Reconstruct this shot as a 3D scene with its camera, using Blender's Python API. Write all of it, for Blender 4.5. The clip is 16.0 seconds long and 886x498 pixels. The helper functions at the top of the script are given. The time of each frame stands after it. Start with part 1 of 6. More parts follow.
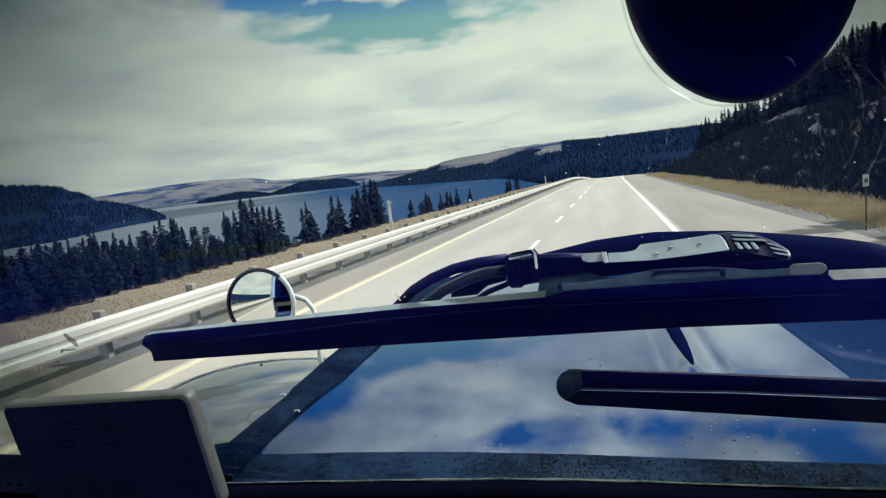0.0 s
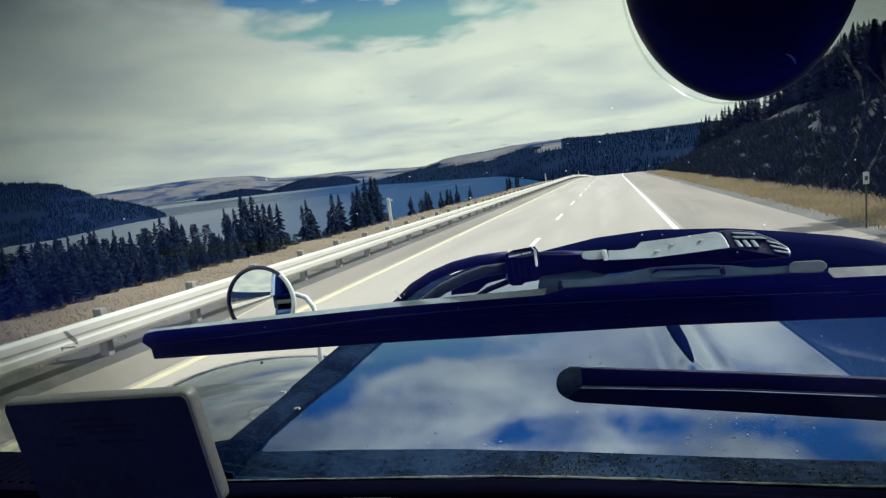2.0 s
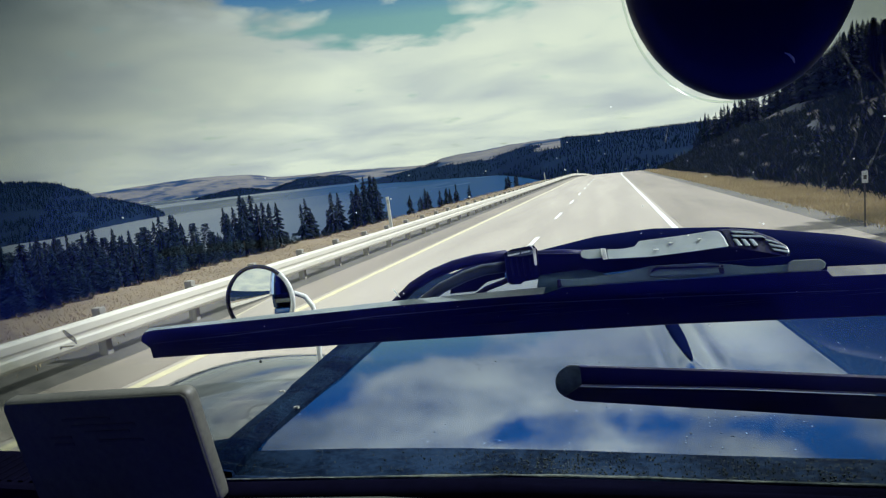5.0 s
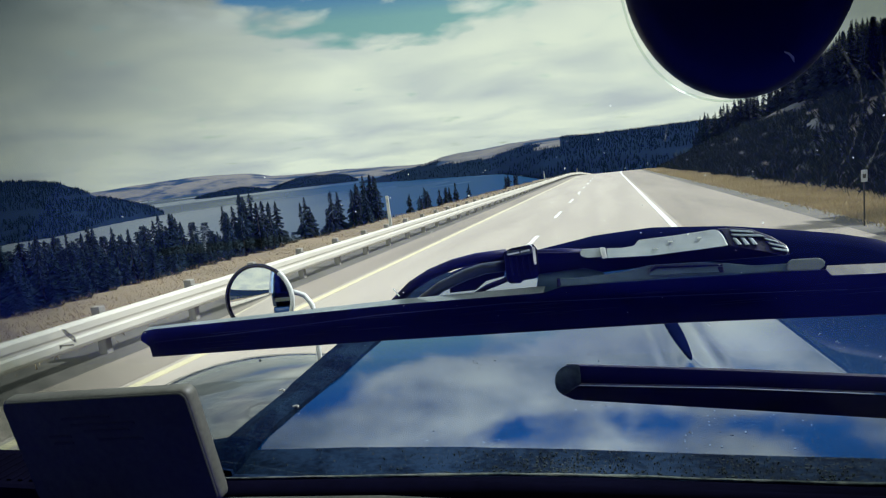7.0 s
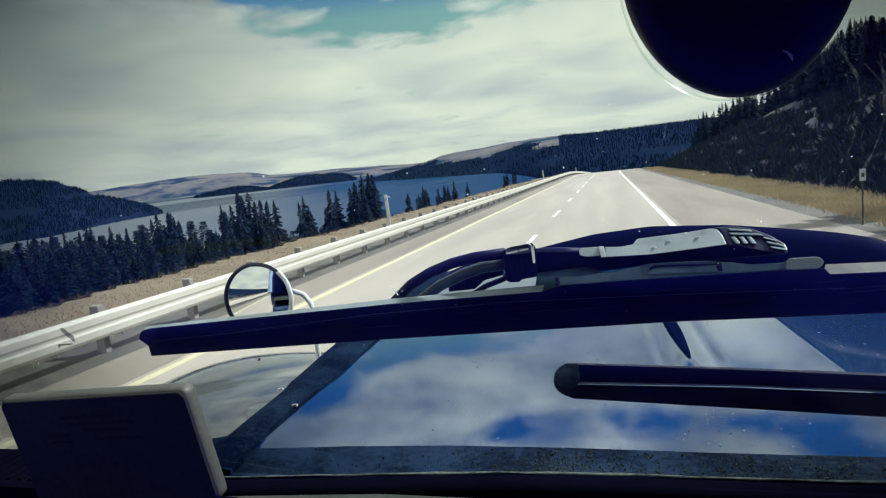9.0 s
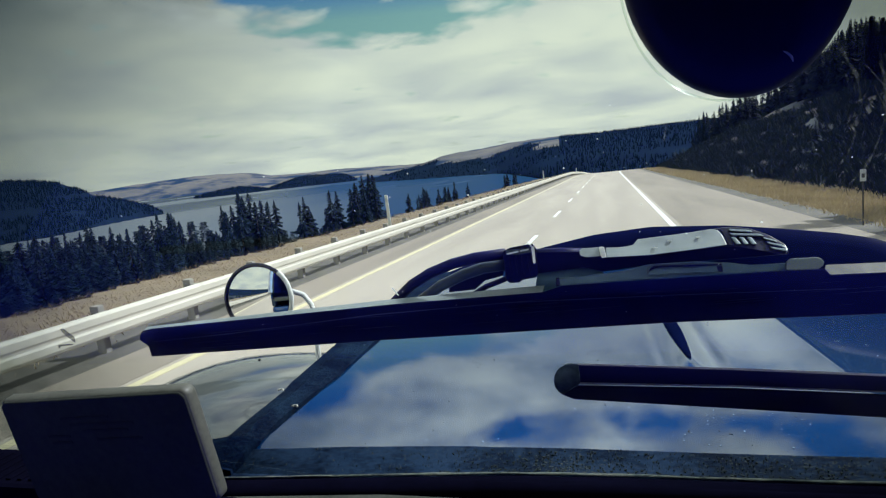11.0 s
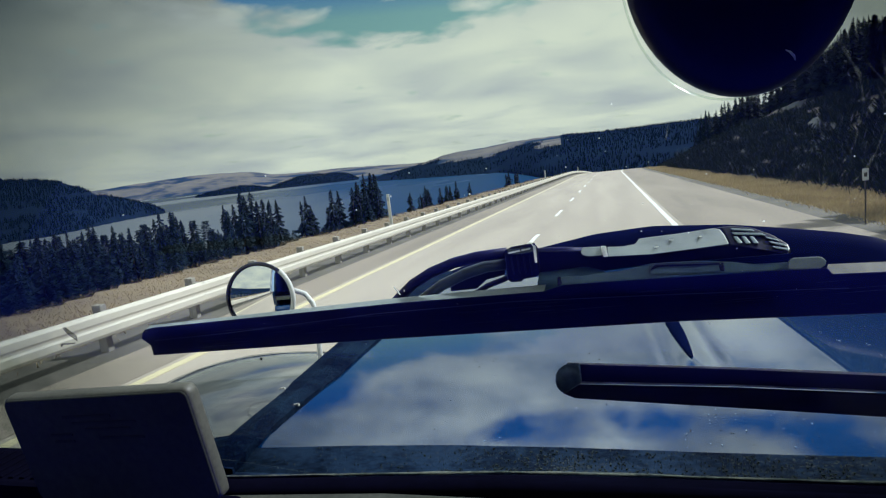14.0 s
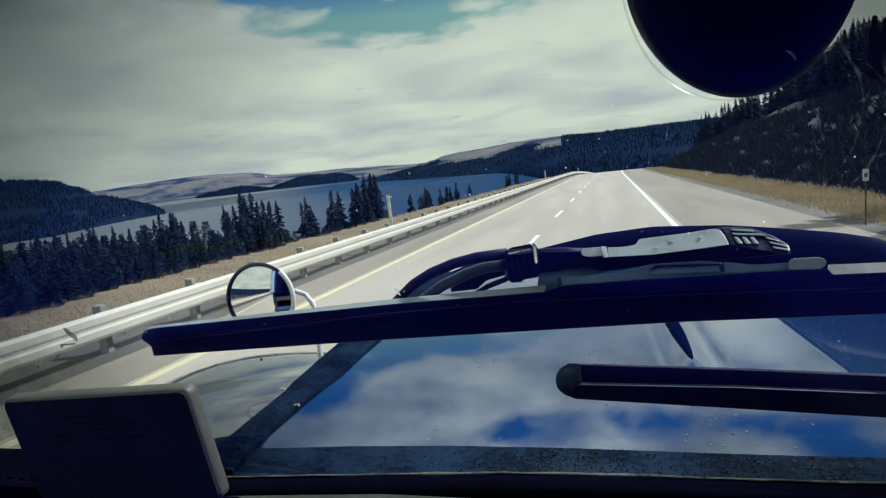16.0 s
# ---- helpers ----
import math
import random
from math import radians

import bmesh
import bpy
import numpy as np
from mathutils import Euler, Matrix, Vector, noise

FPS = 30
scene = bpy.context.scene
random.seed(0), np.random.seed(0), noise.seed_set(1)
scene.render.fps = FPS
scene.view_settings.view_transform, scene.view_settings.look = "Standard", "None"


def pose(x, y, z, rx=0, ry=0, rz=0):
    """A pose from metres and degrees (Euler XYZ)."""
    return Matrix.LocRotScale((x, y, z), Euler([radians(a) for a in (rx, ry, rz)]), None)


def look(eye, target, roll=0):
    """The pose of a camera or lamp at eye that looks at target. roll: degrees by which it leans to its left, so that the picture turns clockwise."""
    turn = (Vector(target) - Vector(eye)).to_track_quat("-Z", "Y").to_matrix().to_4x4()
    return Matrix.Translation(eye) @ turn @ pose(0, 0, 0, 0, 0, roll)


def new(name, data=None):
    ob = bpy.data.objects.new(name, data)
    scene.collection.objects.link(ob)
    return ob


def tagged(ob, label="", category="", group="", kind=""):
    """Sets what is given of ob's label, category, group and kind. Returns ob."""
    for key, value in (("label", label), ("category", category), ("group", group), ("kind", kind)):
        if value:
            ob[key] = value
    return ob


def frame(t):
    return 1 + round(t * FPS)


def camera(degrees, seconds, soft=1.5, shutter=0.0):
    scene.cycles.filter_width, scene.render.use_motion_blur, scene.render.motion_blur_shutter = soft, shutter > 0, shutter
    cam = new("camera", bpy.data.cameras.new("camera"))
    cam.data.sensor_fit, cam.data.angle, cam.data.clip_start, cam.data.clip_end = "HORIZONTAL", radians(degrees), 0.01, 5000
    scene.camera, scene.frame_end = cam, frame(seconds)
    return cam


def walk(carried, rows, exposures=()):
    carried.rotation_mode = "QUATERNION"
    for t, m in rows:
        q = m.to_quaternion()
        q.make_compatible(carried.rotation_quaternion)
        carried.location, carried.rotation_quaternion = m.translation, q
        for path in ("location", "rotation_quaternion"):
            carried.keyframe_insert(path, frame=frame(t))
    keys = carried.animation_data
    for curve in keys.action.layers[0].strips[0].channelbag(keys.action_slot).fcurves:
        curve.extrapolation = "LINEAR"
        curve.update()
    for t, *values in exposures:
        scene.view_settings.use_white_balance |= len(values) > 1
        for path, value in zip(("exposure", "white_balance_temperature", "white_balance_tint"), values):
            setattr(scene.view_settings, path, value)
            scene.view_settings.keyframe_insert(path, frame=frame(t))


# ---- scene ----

# ---- camera: held behind the windscreen of the truck ----
cam = camera(72.0, 16.0, 1.25)
EYE = (0.0, 0.0, 1.92)
WALK = [
    (0.0, 15.985, -7.796),
    (0.5, 15.989, -7.833),
    (1.0, 15.995, -7.885),
    (1.5, 16.006, -7.846),
    (2.0, 16.017, -8.011),
    (2.5, 16.014, -7.981),
    (3.0, 16.011, -8.094),
    (3.5, 16.001, -8.141),
    (4.0, 15.975, -8.121),
    (6.5, 15.915, -8.142),
    (7.0, 15.909, -8.226),
    (7.5, 15.909, -8.226),
    (8.0, 15.807, -8.162),
    (8.5, 15.814, -8.221),
    (9.0, 15.812, -8.342),
    (11.5, 15.857, -8.254),
    (12.0, 15.885, -8.221),
    (12.5, 15.915, -8.286),
    (13.0, 15.947, -8.357),
    (13.5, 15.964, -8.303),
    (14.0, 15.994, -8.360),
    (14.5, 15.933, -8.306),
    (15.0, 15.883, -8.342),
    (15.5, 15.983, -8.331),
    (16.0, 16.004, -8.306),
]

walk(cam, [(t, pose(*EYE, 0, 0, yaw) @ pose(0, 0, 0, 90 + pitch) @ pose(0, 0, 0, 0, 0, -6.3)) for t, yaw, pitch in WALK],
     exposures=[(0.0, 0.21, 5500, 8), (9.0, 0.20, 5500, 8), (12.5, 0.07, 5470, 8), (16.0, -0.01, 5440, 8)])


# ---- node helpers ----
def node(tree, kind, **values):
    n = tree.nodes.new(kind)
    for key, value in values.items():
        if key in n.inputs:
            n.inputs[key].default_value = value
    return n


def wire(tree, a, out, b, into):
    tree.links.new(a.outputs[out], b.inputs[into])


def ramp(tree, stops):
    n = tree.nodes.new("ShaderNodeValToRGB")
    e = n.color_ramp.elements
    e[0].position, e[0].color = stops[0][0], (*stops[0][1], 1)
    e[1].position, e[1].color = stops[-1][0], (*stops[-1][1], 1)
    for at, col in stops[1:-1]:
        e.new(at).color = (*col, 1)
    return n


def mixer(tree, blend="MIX", fac=0.5):
    n = tree.nodes.new("ShaderNodeMixRGB")
    n.blend_type = blend
    n.inputs[0].default_value = fac
    return n


def maths(tree, op, a=None, b=None):
    n = tree.nodes.new("ShaderNodeMath")
    n.operation = op
    for i, v in enumerate((a, b)):
        if isinstance(v, (int, float)):
            n.inputs[i].default_value = v
        elif v is not None:
            tree.links.new(v, n.inputs[i])
    return n


# ---- sky and sun ----
SKY_GAPS = ((18, 12.9, 12, 2.3, 0.58), (30, 16.2, 8, 2.4, 0.52), (9, 21.6, 5, 1.6, 0.34), (-2, 21.3, 7, 1.6, 0.34), (-13, 20.8, 5, 1.8, 0.34), (-11.5, 16.4, 3.5, 0.9, 0.26), (-22, 22.0, 7, 2.6, 0.42))
DIM_CORNER_TO = Vector((-0.75, 0.62, 0.32)).normalized()
THIN_TO = Vector((0.165, 0.953, 0.255)).normalized()
SUN_TO = Vector((0.58, 0.40, 0.71)).normalized()
world = bpy.data.worlds.new("sky")
scene.world = world
world.use_nodes = True
wt = world.node_tree
wt.nodes.clear()
sky = wt.nodes.new("ShaderNodeTexSky")
sky.sky_type = "NISHITA"
sky.sun_disc = False
sky.sun_elevation = math.asin(SUN_TO.z)
sky.sun_rotation = math.atan2(SUN_TO.x, SUN_TO.y)
sky.dust_density = 2.0
coord = wt.nodes.new("ShaderNodeTexCoord")
sep = wt.nodes.new("ShaderNodeSeparateXYZ")
wire(wt, coord, "Generated", sep, 0)
# the cloud deck lies on a plane overhead, so that it flattens towards the horizon
high = maths(wt, "MAXIMUM", sep.outputs[2], 0.0)
high = maths(wt, "ADD", high.outputs[0], 0.16)
cx = maths(wt, "DIVIDE", sep.outputs[0], high.outputs[0])
cy = maths(wt, "DIVIDE", sep.outputs[1], high.outputs[0])
deck = wt.nodes.new("ShaderNodeCombineXYZ")
drift = maths(wt, "ADD", cx.outputs[0], 0.80)
wire(wt, drift, 0, deck, 0)
wire(wt, cy, 0, deck, 1)
deck.inputs[2].default_value = 40.0
cover = node(wt, "ShaderNodeTexNoise", Scale=5.0, Detail=5.0, Roughness=0.52, Distortion=0.2)
wire(wt, deck, 0, cover, "Vector")
# the deck breaks up overhead
open_up = node(wt, "ShaderNodeMapRange")
for i, v in ((1, 0.345), (2, 0.48), (3, 0.19), (4, -0.06)):
    open_up.inputs[i].default_value = v
wire(wt, sep, 2, open_up, 0)
cover_all = maths(wt, "ADD", cover.outputs[0], open_up.outputs[0])
# openings in the deck: bearing and height in degrees, half width, half height, depth
for az, el, wide, tall, deep in SKY_GAPS:
    a, e = radians(az), radians(el)
    gap_off = wt.nodes.new("ShaderNodeVectorMath")
    gap_off.operation = "SUBTRACT"
    wire(wt, coord, "Generated", gap_off, 0)
    gap_off.inputs[1].default_value = (-math.sin(a) * math.cos(e), math.cos(a) * math.cos(e), math.sin(e))
    gap_size = wt.nodes.new("ShaderNodeVectorMath")
    gap_size.operation = "DIVIDE"
    wire(wt, gap_off, 0, gap_size, 0)
    gap_size.inputs[1].default_value = (radians(wide), radians(wide), radians(tall))
    gap_far = wt.nodes.new("ShaderNodeVectorMath")
    gap_far.operation = "LENGTH"
    wire(wt, gap_size, 0, gap_far, 0)
    parted = node(wt, "ShaderNodeMapRange")
    for i, v in ((1, 0.25), (2, 1.25), (3, -deep), (4, 0.0)):
        parted.inputs[i].default_value = v
    wire(wt, gap_far, "Value", parted, 0)
    cover_all = maths(wt, "ADD", cover_all.outputs[0], parted.outputs[0])
gaps = ramp(wt, [(0.29, (0, 0, 0)), (0.57, (1, 1, 1))])
wire(wt, cover_all, 0, gaps, 0)
body = node(wt, "ShaderNodeTexNoise", Scale=1.5, Detail=5.0, Roughness=0.44, Distortion=0.3)
wire(wt, deck, 0, body, "Vector")
shade = ramp(wt, [(0.28, (0.49, 0.485, 0.415)), (0.46, (0.61, 0.60, 0.46)), (0.64, (0.735, 0.71, 0.505))])
wire(wt, body, "Fac", shade, 0)
# billows show higher up, where the deck is seen from below
lump = node(wt, "ShaderNodeTexNoise", Scale=3.6, Detail=4.5, Roughness=0.5, Distortion=0.12)
wire(wt, deck, 0, lump, "Vector")
billow = node(wt, "ShaderNodeMapRange")
for i, v in ((1, 0.36), (2, 0.64), (3, 0.50), (4, 1.50)):
    billow.inputs[i].default_value = v
wire(wt, lump, "Fac", billow, 0)
from_below = node(wt, "ShaderNodeMapRange")
for i, v in ((1, 0.21), (2, 0.30)):
    from_below.inputs[i].default_value = v
wire(wt, sep, 2, from_below, 0)
bulk = mixer(wt)
wire(wt, from_below, 0, bulk, 0)
bulk.inputs[1].default_value = (1, 1, 1, 1)
wire(wt, billow, 0, bulk, 2)
shade_in = shade
shade = mixer(wt, "MULTIPLY", 1.0)
wire(wt, shade_in, 0, shade, 1)
wire(wt, bulk, 0, shade, 2)
# lens darkening of the upper corner, painted into the cloud towards the lake side
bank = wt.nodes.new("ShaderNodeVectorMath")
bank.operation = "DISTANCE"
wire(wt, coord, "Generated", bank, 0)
bank.inputs[1].default_value = DIM_CORNER_TO
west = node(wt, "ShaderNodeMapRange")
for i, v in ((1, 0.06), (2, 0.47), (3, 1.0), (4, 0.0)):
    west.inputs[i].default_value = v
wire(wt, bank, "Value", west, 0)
corner_dim = mixer(wt)
wire(wt, west, 0, corner_dim, 0)
# cloud overhead is thinner and brighter
glow = node(wt, "ShaderNodeMapRange")
for i, v in ((1, 0.27), (2, 0.42), (3, 1.0), (4, 2.0)):
    glow.inputs[i].default_value = v
wire(wt, sep, 2, glow, 0)
lit = wt.nodes.new("ShaderNodeVectorMath")
lit.operation = "SCALE"
wire(wt, shade, 0, lit, 0)
# one thin sunlit bank ahead over the wooded side
thin_bank = wt.nodes.new("ShaderNodeVectorMath")
thin_bank.operation = "DISTANCE"
wire(wt, coord, "Generated", thin_bank, 0)
thin_bank.inputs[1].default_value = THIN_TO
sunlit = node(wt, "ShaderNodeMapRange")
for i, v in ((1, 0.02), (2, 0.105), (3, 1.7), (4, 1.0)):
    sunlit.inputs[i].default_value = v
wire(wt, thin_bank, "Value", sunlit, 0)
glow = maths(wt, "MULTIPLY", glow.outputs[0], sunlit.outputs[0])
wire(wt, glow, 0, lit, "Scale")
wire(wt, lit, 0, corner_dim, 1)
corner_dim.inputs[2].default_value = (0.10, 0.115, 0.105, 1)
lift = node(wt, "ShaderNodeMapRange")
lift.inputs[1].default_value = 0.225
lift.inputs[2].default_value = 0.29
wire(wt, sep, 2, lift, 0)
blue = mixer(wt, "MULTIPLY", 1.0)
wire(wt, sky, 0, blue, 1)
hue = mixer(wt)
hue.inputs[1].default_value = (0.080, 0.096, 0.060, 1)
hue.inputs[2].default_value = (0.004, 0.028, 0.070, 1)
wire(wt, lift, 0, hue, 0)
wire(wt, hue, 0, blue, 2)
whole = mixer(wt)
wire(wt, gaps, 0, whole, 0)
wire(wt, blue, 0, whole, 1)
wire(wt, corner_dim, 0, whole, 2)
back = node(wt, "ShaderNodeBackground", Strength=1.0)
wire(wt, whole, 0, back, 0)
wout = wt.nodes.new("ShaderNodeOutputWorld")
wire(wt, back, 0, wout, 0)

sun = new("sun", bpy.data.lights.new("sun", "SUN"))
sun.data.energy = 5.0
sun.data.angle = radians(0.6)
sun.data.color = (1.0, 0.93, 0.80)
sun.matrix_world = look(SUN_TO * 50, (0, 0, 0))


# ---- materials ----
VIGNETTE_PIVOT = (0.75, EYE[2] - 0.42)


def material(name, base, dark=None, rough=0.6, metal=0.0, fine=40.0, coarse=3.0, bump=0.1, spread=0.5, random_hue=0.0, coat=0.0,
             spec=0.5, stretch=(1, 1, 1), patches=None, patch_from=0.56):
    """A surface with grain and larger blotches between two colours, and fine relief."""
    m = bpy.data.materials.new(name)
    m.use_nodes = True
    t = m.node_tree
    b = t.nodes["Principled BSDF"]
    b.inputs["Roughness"].default_value = rough
    b.inputs["Metallic"].default_value = metal
    b.inputs["Coat Weight"].default_value = coat
    b.inputs["Coat Roughness"].default_value = 0.03
    b.inputs["Specular IOR Level"].default_value = spec
    b.inputs["Coat IOR"].default_value = 1.65
    dark = dark or tuple(c * 0.6 for c in base)
    co = t.nodes.new("ShaderNodeTexCoord")
    mp = t.nodes.new("ShaderNodeMapping")
    mp.inputs["Scale"].default_value = stretch
    wire(t, co, "Object", mp, 0)
    n1 = node(t, "ShaderNodeTexNoise", Scale=fine, Detail=5.0, Roughness=0.6)
    n2 = node(t, "ShaderNodeTexNoise", Scale=coarse, Detail=4.0, Roughness=0.55)
    wire(t, mp, 0, n1, "Vector")
    wire(t, mp, 0, n2, "Vector")
    both = mixer(t, "MIX", 0.55)
    wire(t, n1, "Fac", both, 1)
    wire(t, n2, "Fac", both, 2)
    r = ramp(t, [(0.5 - spread * 0.3, dark), (0.5 + spread * 0.3, base)])
    wire(t, both, 0, r, 0)
    last = r
    if patches:
        n3 = node(t, "ShaderNodeTexNoise", Scale=0.0035, Detail=6.0, Roughness=0.6)
        wire(t, mp, 0, n3, "Vector")
        pr = ramp(t, [(patch_from, (0, 0, 0)), (patch_from + 0.08, (1, 1, 1))])
        wire(t, n3, "Fac", pr, 0)
        pm = mixer(t)
        wire(t, pr, 0, pm, 0)
        wire(t, last, 0, pm, 1)
        pm.inputs[2].default_value = (*patches, 1)
        last = pm
    if random_hue:
        info = t.nodes.new("ShaderNodeObjectInfo")
        val = node(t, "ShaderNodeMapRange")
        for i, v in ((3, 1 - random_hue), (4, 1 + random_hue)):
            val.inputs[i].default_value = v
        wire(t, info, "Random", val, 0)
        hsv = node(t, "ShaderNodeHueSaturation")
        wire(t, val, 0, hsv, "Value")
        wire(t, last, 0, hsv, "Color")
        last = hsv
    wire(t, last, 0, b, "Base Color")
    if bump:
        bp = node(t, "ShaderNodeBump", Strength=bump, Distance=0.02)
        wire(t, n1, "Fac", bp, "Height")
        wire(t, bp, 0, b, "Normal")
    return m


def glassy(name, tint=(1, 1, 1), gloss=0.06, rough=0.0):
    """Thin clear sheet: see-through, with a Fresnel gloss."""
    m = bpy.data.materials.new(name)
    m.use_nodes = True
    t = m.node_tree
    t.nodes.clear()
    clear = t.nodes.new("ShaderNodeBsdfTransparent")
    clear.inputs[0].default_value = (*tint, 1)
    shine = node(t, "ShaderNodeBsdfGlossy", Roughness=rough)
    fr = node(t, "ShaderNodeFresnel", IOR=1.4)
    amount = maths(t, "MULTIPLY", fr.outputs[0], gloss)
    mix = t.nodes.new("ShaderNodeMixShader")
    wire(t, amount, 0, mix, 0)
    wire(t, clear, 0, mix, 1)
    wire(t, shine, 0, mix, 2)
    out = t.nodes.new("ShaderNodeOutputMaterial")
    wire(t, mix, 0, out, 0)
    return m


ASPHALT = material("asphalt", (0.435, 0.382, 0.320), (0.30, 0.264, 0.223), rough=0.85, fine=60, coarse=0.9, bump=0.25, stretch=(1, 0.08, 1))
SHOULDER = material("worn_shoulder_asphalt", (0.30, 0.256, 0.208), (0.185, 0.160, 0.132), rough=0.9, fine=60, coarse=0.7, bump=0.3, stretch=(1, 0.10, 1))
LINE_WHITE = material("road_paint_white", (0.82, 0.82, 0.80), (0.6, 0.6, 0.58), rough=0.6, fine=30, coarse=2)
LINE_YELLOW = material("road_paint_yellow", (0.68, 0.60, 0.36), (0.52, 0.46, 0.30), rough=0.6, fine=30, coarse=2)
DRY_GRASS = material("dry_grass", (0.25, 0.19, 0.115), (0.125, 0.098, 0.066), rough=0.95, fine=6, coarse=0.4, bump=0.8, spread=0.7)
DRY_BLADE = material("dry_grass_blade", (0.56, 0.46, 0.29), (0.34, 0.275, 0.17), rough=0.9, fine=8, coarse=0.6, bump=0)
BROWN_BLADE = material("brown_grass_blade", (0.33, 0.235, 0.125), (0.17, 0.12, 0.07), rough=0.9, fine=8, coarse=0.6, bump=0)
GRAVEL = material("gravel", (0.15, 0.135, 0.115), (0.075, 0.070, 0.062), rough=0.95, fine=30, coarse=0.8, bump=0.6)
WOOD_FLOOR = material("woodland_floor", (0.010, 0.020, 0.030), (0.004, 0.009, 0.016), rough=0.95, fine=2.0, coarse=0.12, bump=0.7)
CLEARING = material("cleared_bank", (0.048, 0.040, 0.031), (0.012, 0.014, 0.018), rough=0.95, fine=2.5, coarse=0.25, bump=0.7)
# far hills: aerial haze is mixed into these bluish base colours
FAR_FOREST = material("hazed_far_forest", (0.010, 0.019, 0.042), (0.006, 0.011, 0.026), rough=1.0, fine=0.05, coarse=0.006, bump=0.0, spec=0.0, patches=(0.060, 0.060, 0.064), patch_from=0.66)
FAR_FIELD = material("hazed_bare_woods", (0.18, 0.165, 0.155), (0.075, 0.082, 0.11), rough=1.0, fine=0.02, coarse=0.004, bump=0.0, spec=0.0, spread=0.6, patches=(0.022, 0.040, 0.085), patch_from=0.50)
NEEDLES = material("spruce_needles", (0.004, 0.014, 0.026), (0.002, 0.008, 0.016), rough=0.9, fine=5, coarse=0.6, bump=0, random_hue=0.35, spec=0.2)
# bluer than the near needles, for the haze over distance
FAR_NEEDLES = material("hazed_far_conifers", (0.008, 0.019, 0.040), (0.005, 0.011, 0.024), rough=1.0, fine=0.4, coarse=0.02, bump=0, spec=0.0)
BARK = material("bark", (0.12, 0.10, 0.085), (0.05, 0.045, 0.04), rough=0.95, fine=20, coarse=2)
BIRCH = material("birch_bark", (0.12, 0.12, 0.11), (0.05, 0.05, 0.05), rough=0.8, fine=14, coarse=3, stretch=(1, 1, 0.3))
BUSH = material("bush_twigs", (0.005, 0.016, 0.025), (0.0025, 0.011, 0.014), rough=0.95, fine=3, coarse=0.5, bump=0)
STONE = material("bank_stone", (0.12, 0.115, 0.11), (0.05, 0.05, 0.05), rough=0.95, fine=5, coarse=0.7, bump=0.6)
ROCK = material("sandy_rock", (0.46, 0.38, 0.28), (0.25, 0.21, 0.16), rough=0.95, fine=5, coarse=0.7, bump=0.6)
GALVANISED = material("galvanised_steel", (0.66, 0.62, 0.53), (0.54, 0.51, 0.44), rough=0.55, metal=0.1, fine=18, coarse=0.8, bump=0.05)
POST_WOOD = material("weathered_post", (0.40, 0.38, 0.34), (0.20, 0.185, 0.16), rough=0.9, fine=25, coarse=3, stretch=(1, 1, 0.2))
POST_WHITE = material("white_plastic_post", (0.75, 0.75, 0.72), (0.58, 0.58, 0.55), rough=0.5, fine=12, coarse=2)
POST_DARK = material("dark_steel_post", (0.06, 0.06, 0.06), rough=0.6)
PLATE_GREY = material("reflector_plate", (0.55, 0.58, 0.60), rough=0.4)
SIGN_GREEN = material("sign_green", (0.02, 0.13, 0.07), rough=0.4, fine=5, bump=0)
SIGN_ORANGE = material("sign_orange", (0.80, 0.28, 0.04), rough=0.4, bump=0)
WALL_PALE = material("pale_siding", (0.70, 0.69, 0.64), rough=0.7, fine=8, coarse=0.5)
ROOF_GREY = material("grey_roofing", (0.16, 0.15, 0.15), rough=0.8, fine=8, coarse=0.6)
PANE_DARK = material("dark_pane", (0.03, 0.04, 0.05), rough=0.08, bump=0)

PAINT = material("blue_truck_paint", (0.002, 0.028, 0.114), (0.0015, 0.022, 0.090), spec=0.04, rough=0.55, metal=0.0, fine=2.2, coarse=2.0, bump=0.10, coat=1.0)
# fender: dust, plus the pale roadside reflection painted into the base colour
PAINT_DULL = material("fender_dust_and_reflection", (0.135, 0.128, 0.120), (0.045, 0.060, 0.085), spec=0.2, rough=0.5, fine=7, coarse=3.0, bump=0.04, coat=1.0, spread=0.45)
RUBBER = material("black_rubber", (0.006, 0.006, 0.062), (0.004, 0.004, 0.042), rough=0.5, spec=0.12, fine=60, coarse=8, bump=0.04)
STREAKED = material("streaked_blue_reflection", (0.14, 0.22, 0.28), (0.025, 0.060, 0.11), spec=0.1, rough=0.5, fine=120, coarse=30, bump=0.05, stretch=(0.15, 1, 1))
ADAPTER_GREY = material("dull_grey_plastic", (0.085, 0.125, 0.145), (0.034, 0.058, 0.084), spec=0.1, rough=0.5, fine=50, coarse=18, bump=0.08)
SEAL_BLACK = material("black_seal_rubber", (0.003, 0.003, 0.010), (0.002, 0.002, 0.006), rough=0.8, spec=0.0, fine=60, coarse=8, bump=0.05)
RUBBER_EDGE = material("pale_rubber_edge", (0.46, 0.44, 0.39), (0.24, 0.23, 0.21), rough=0.7, fine=50, coarse=10)
PLASTIC = material("black_plastic", (0.006, 0.005, 0.030), (0.003, 0.003, 0.020), spec=0.25, rough=0.35, fine=80, coarse=8, bump=0.05)
HOSE_GREY = material("scuffed_hose_rubber", (0.024, 0.038, 0.062), (0.010, 0.017, 0.032), rough=0.35, fine=60, coarse=12, bump=0.05)
PLASTIC_GREY = material("faded_grey_plastic", (0.25, 0.28, 0.28), (0.13, 0.155, 0.165), rough=0.5, fine=40, coarse=14, bump=0.08)
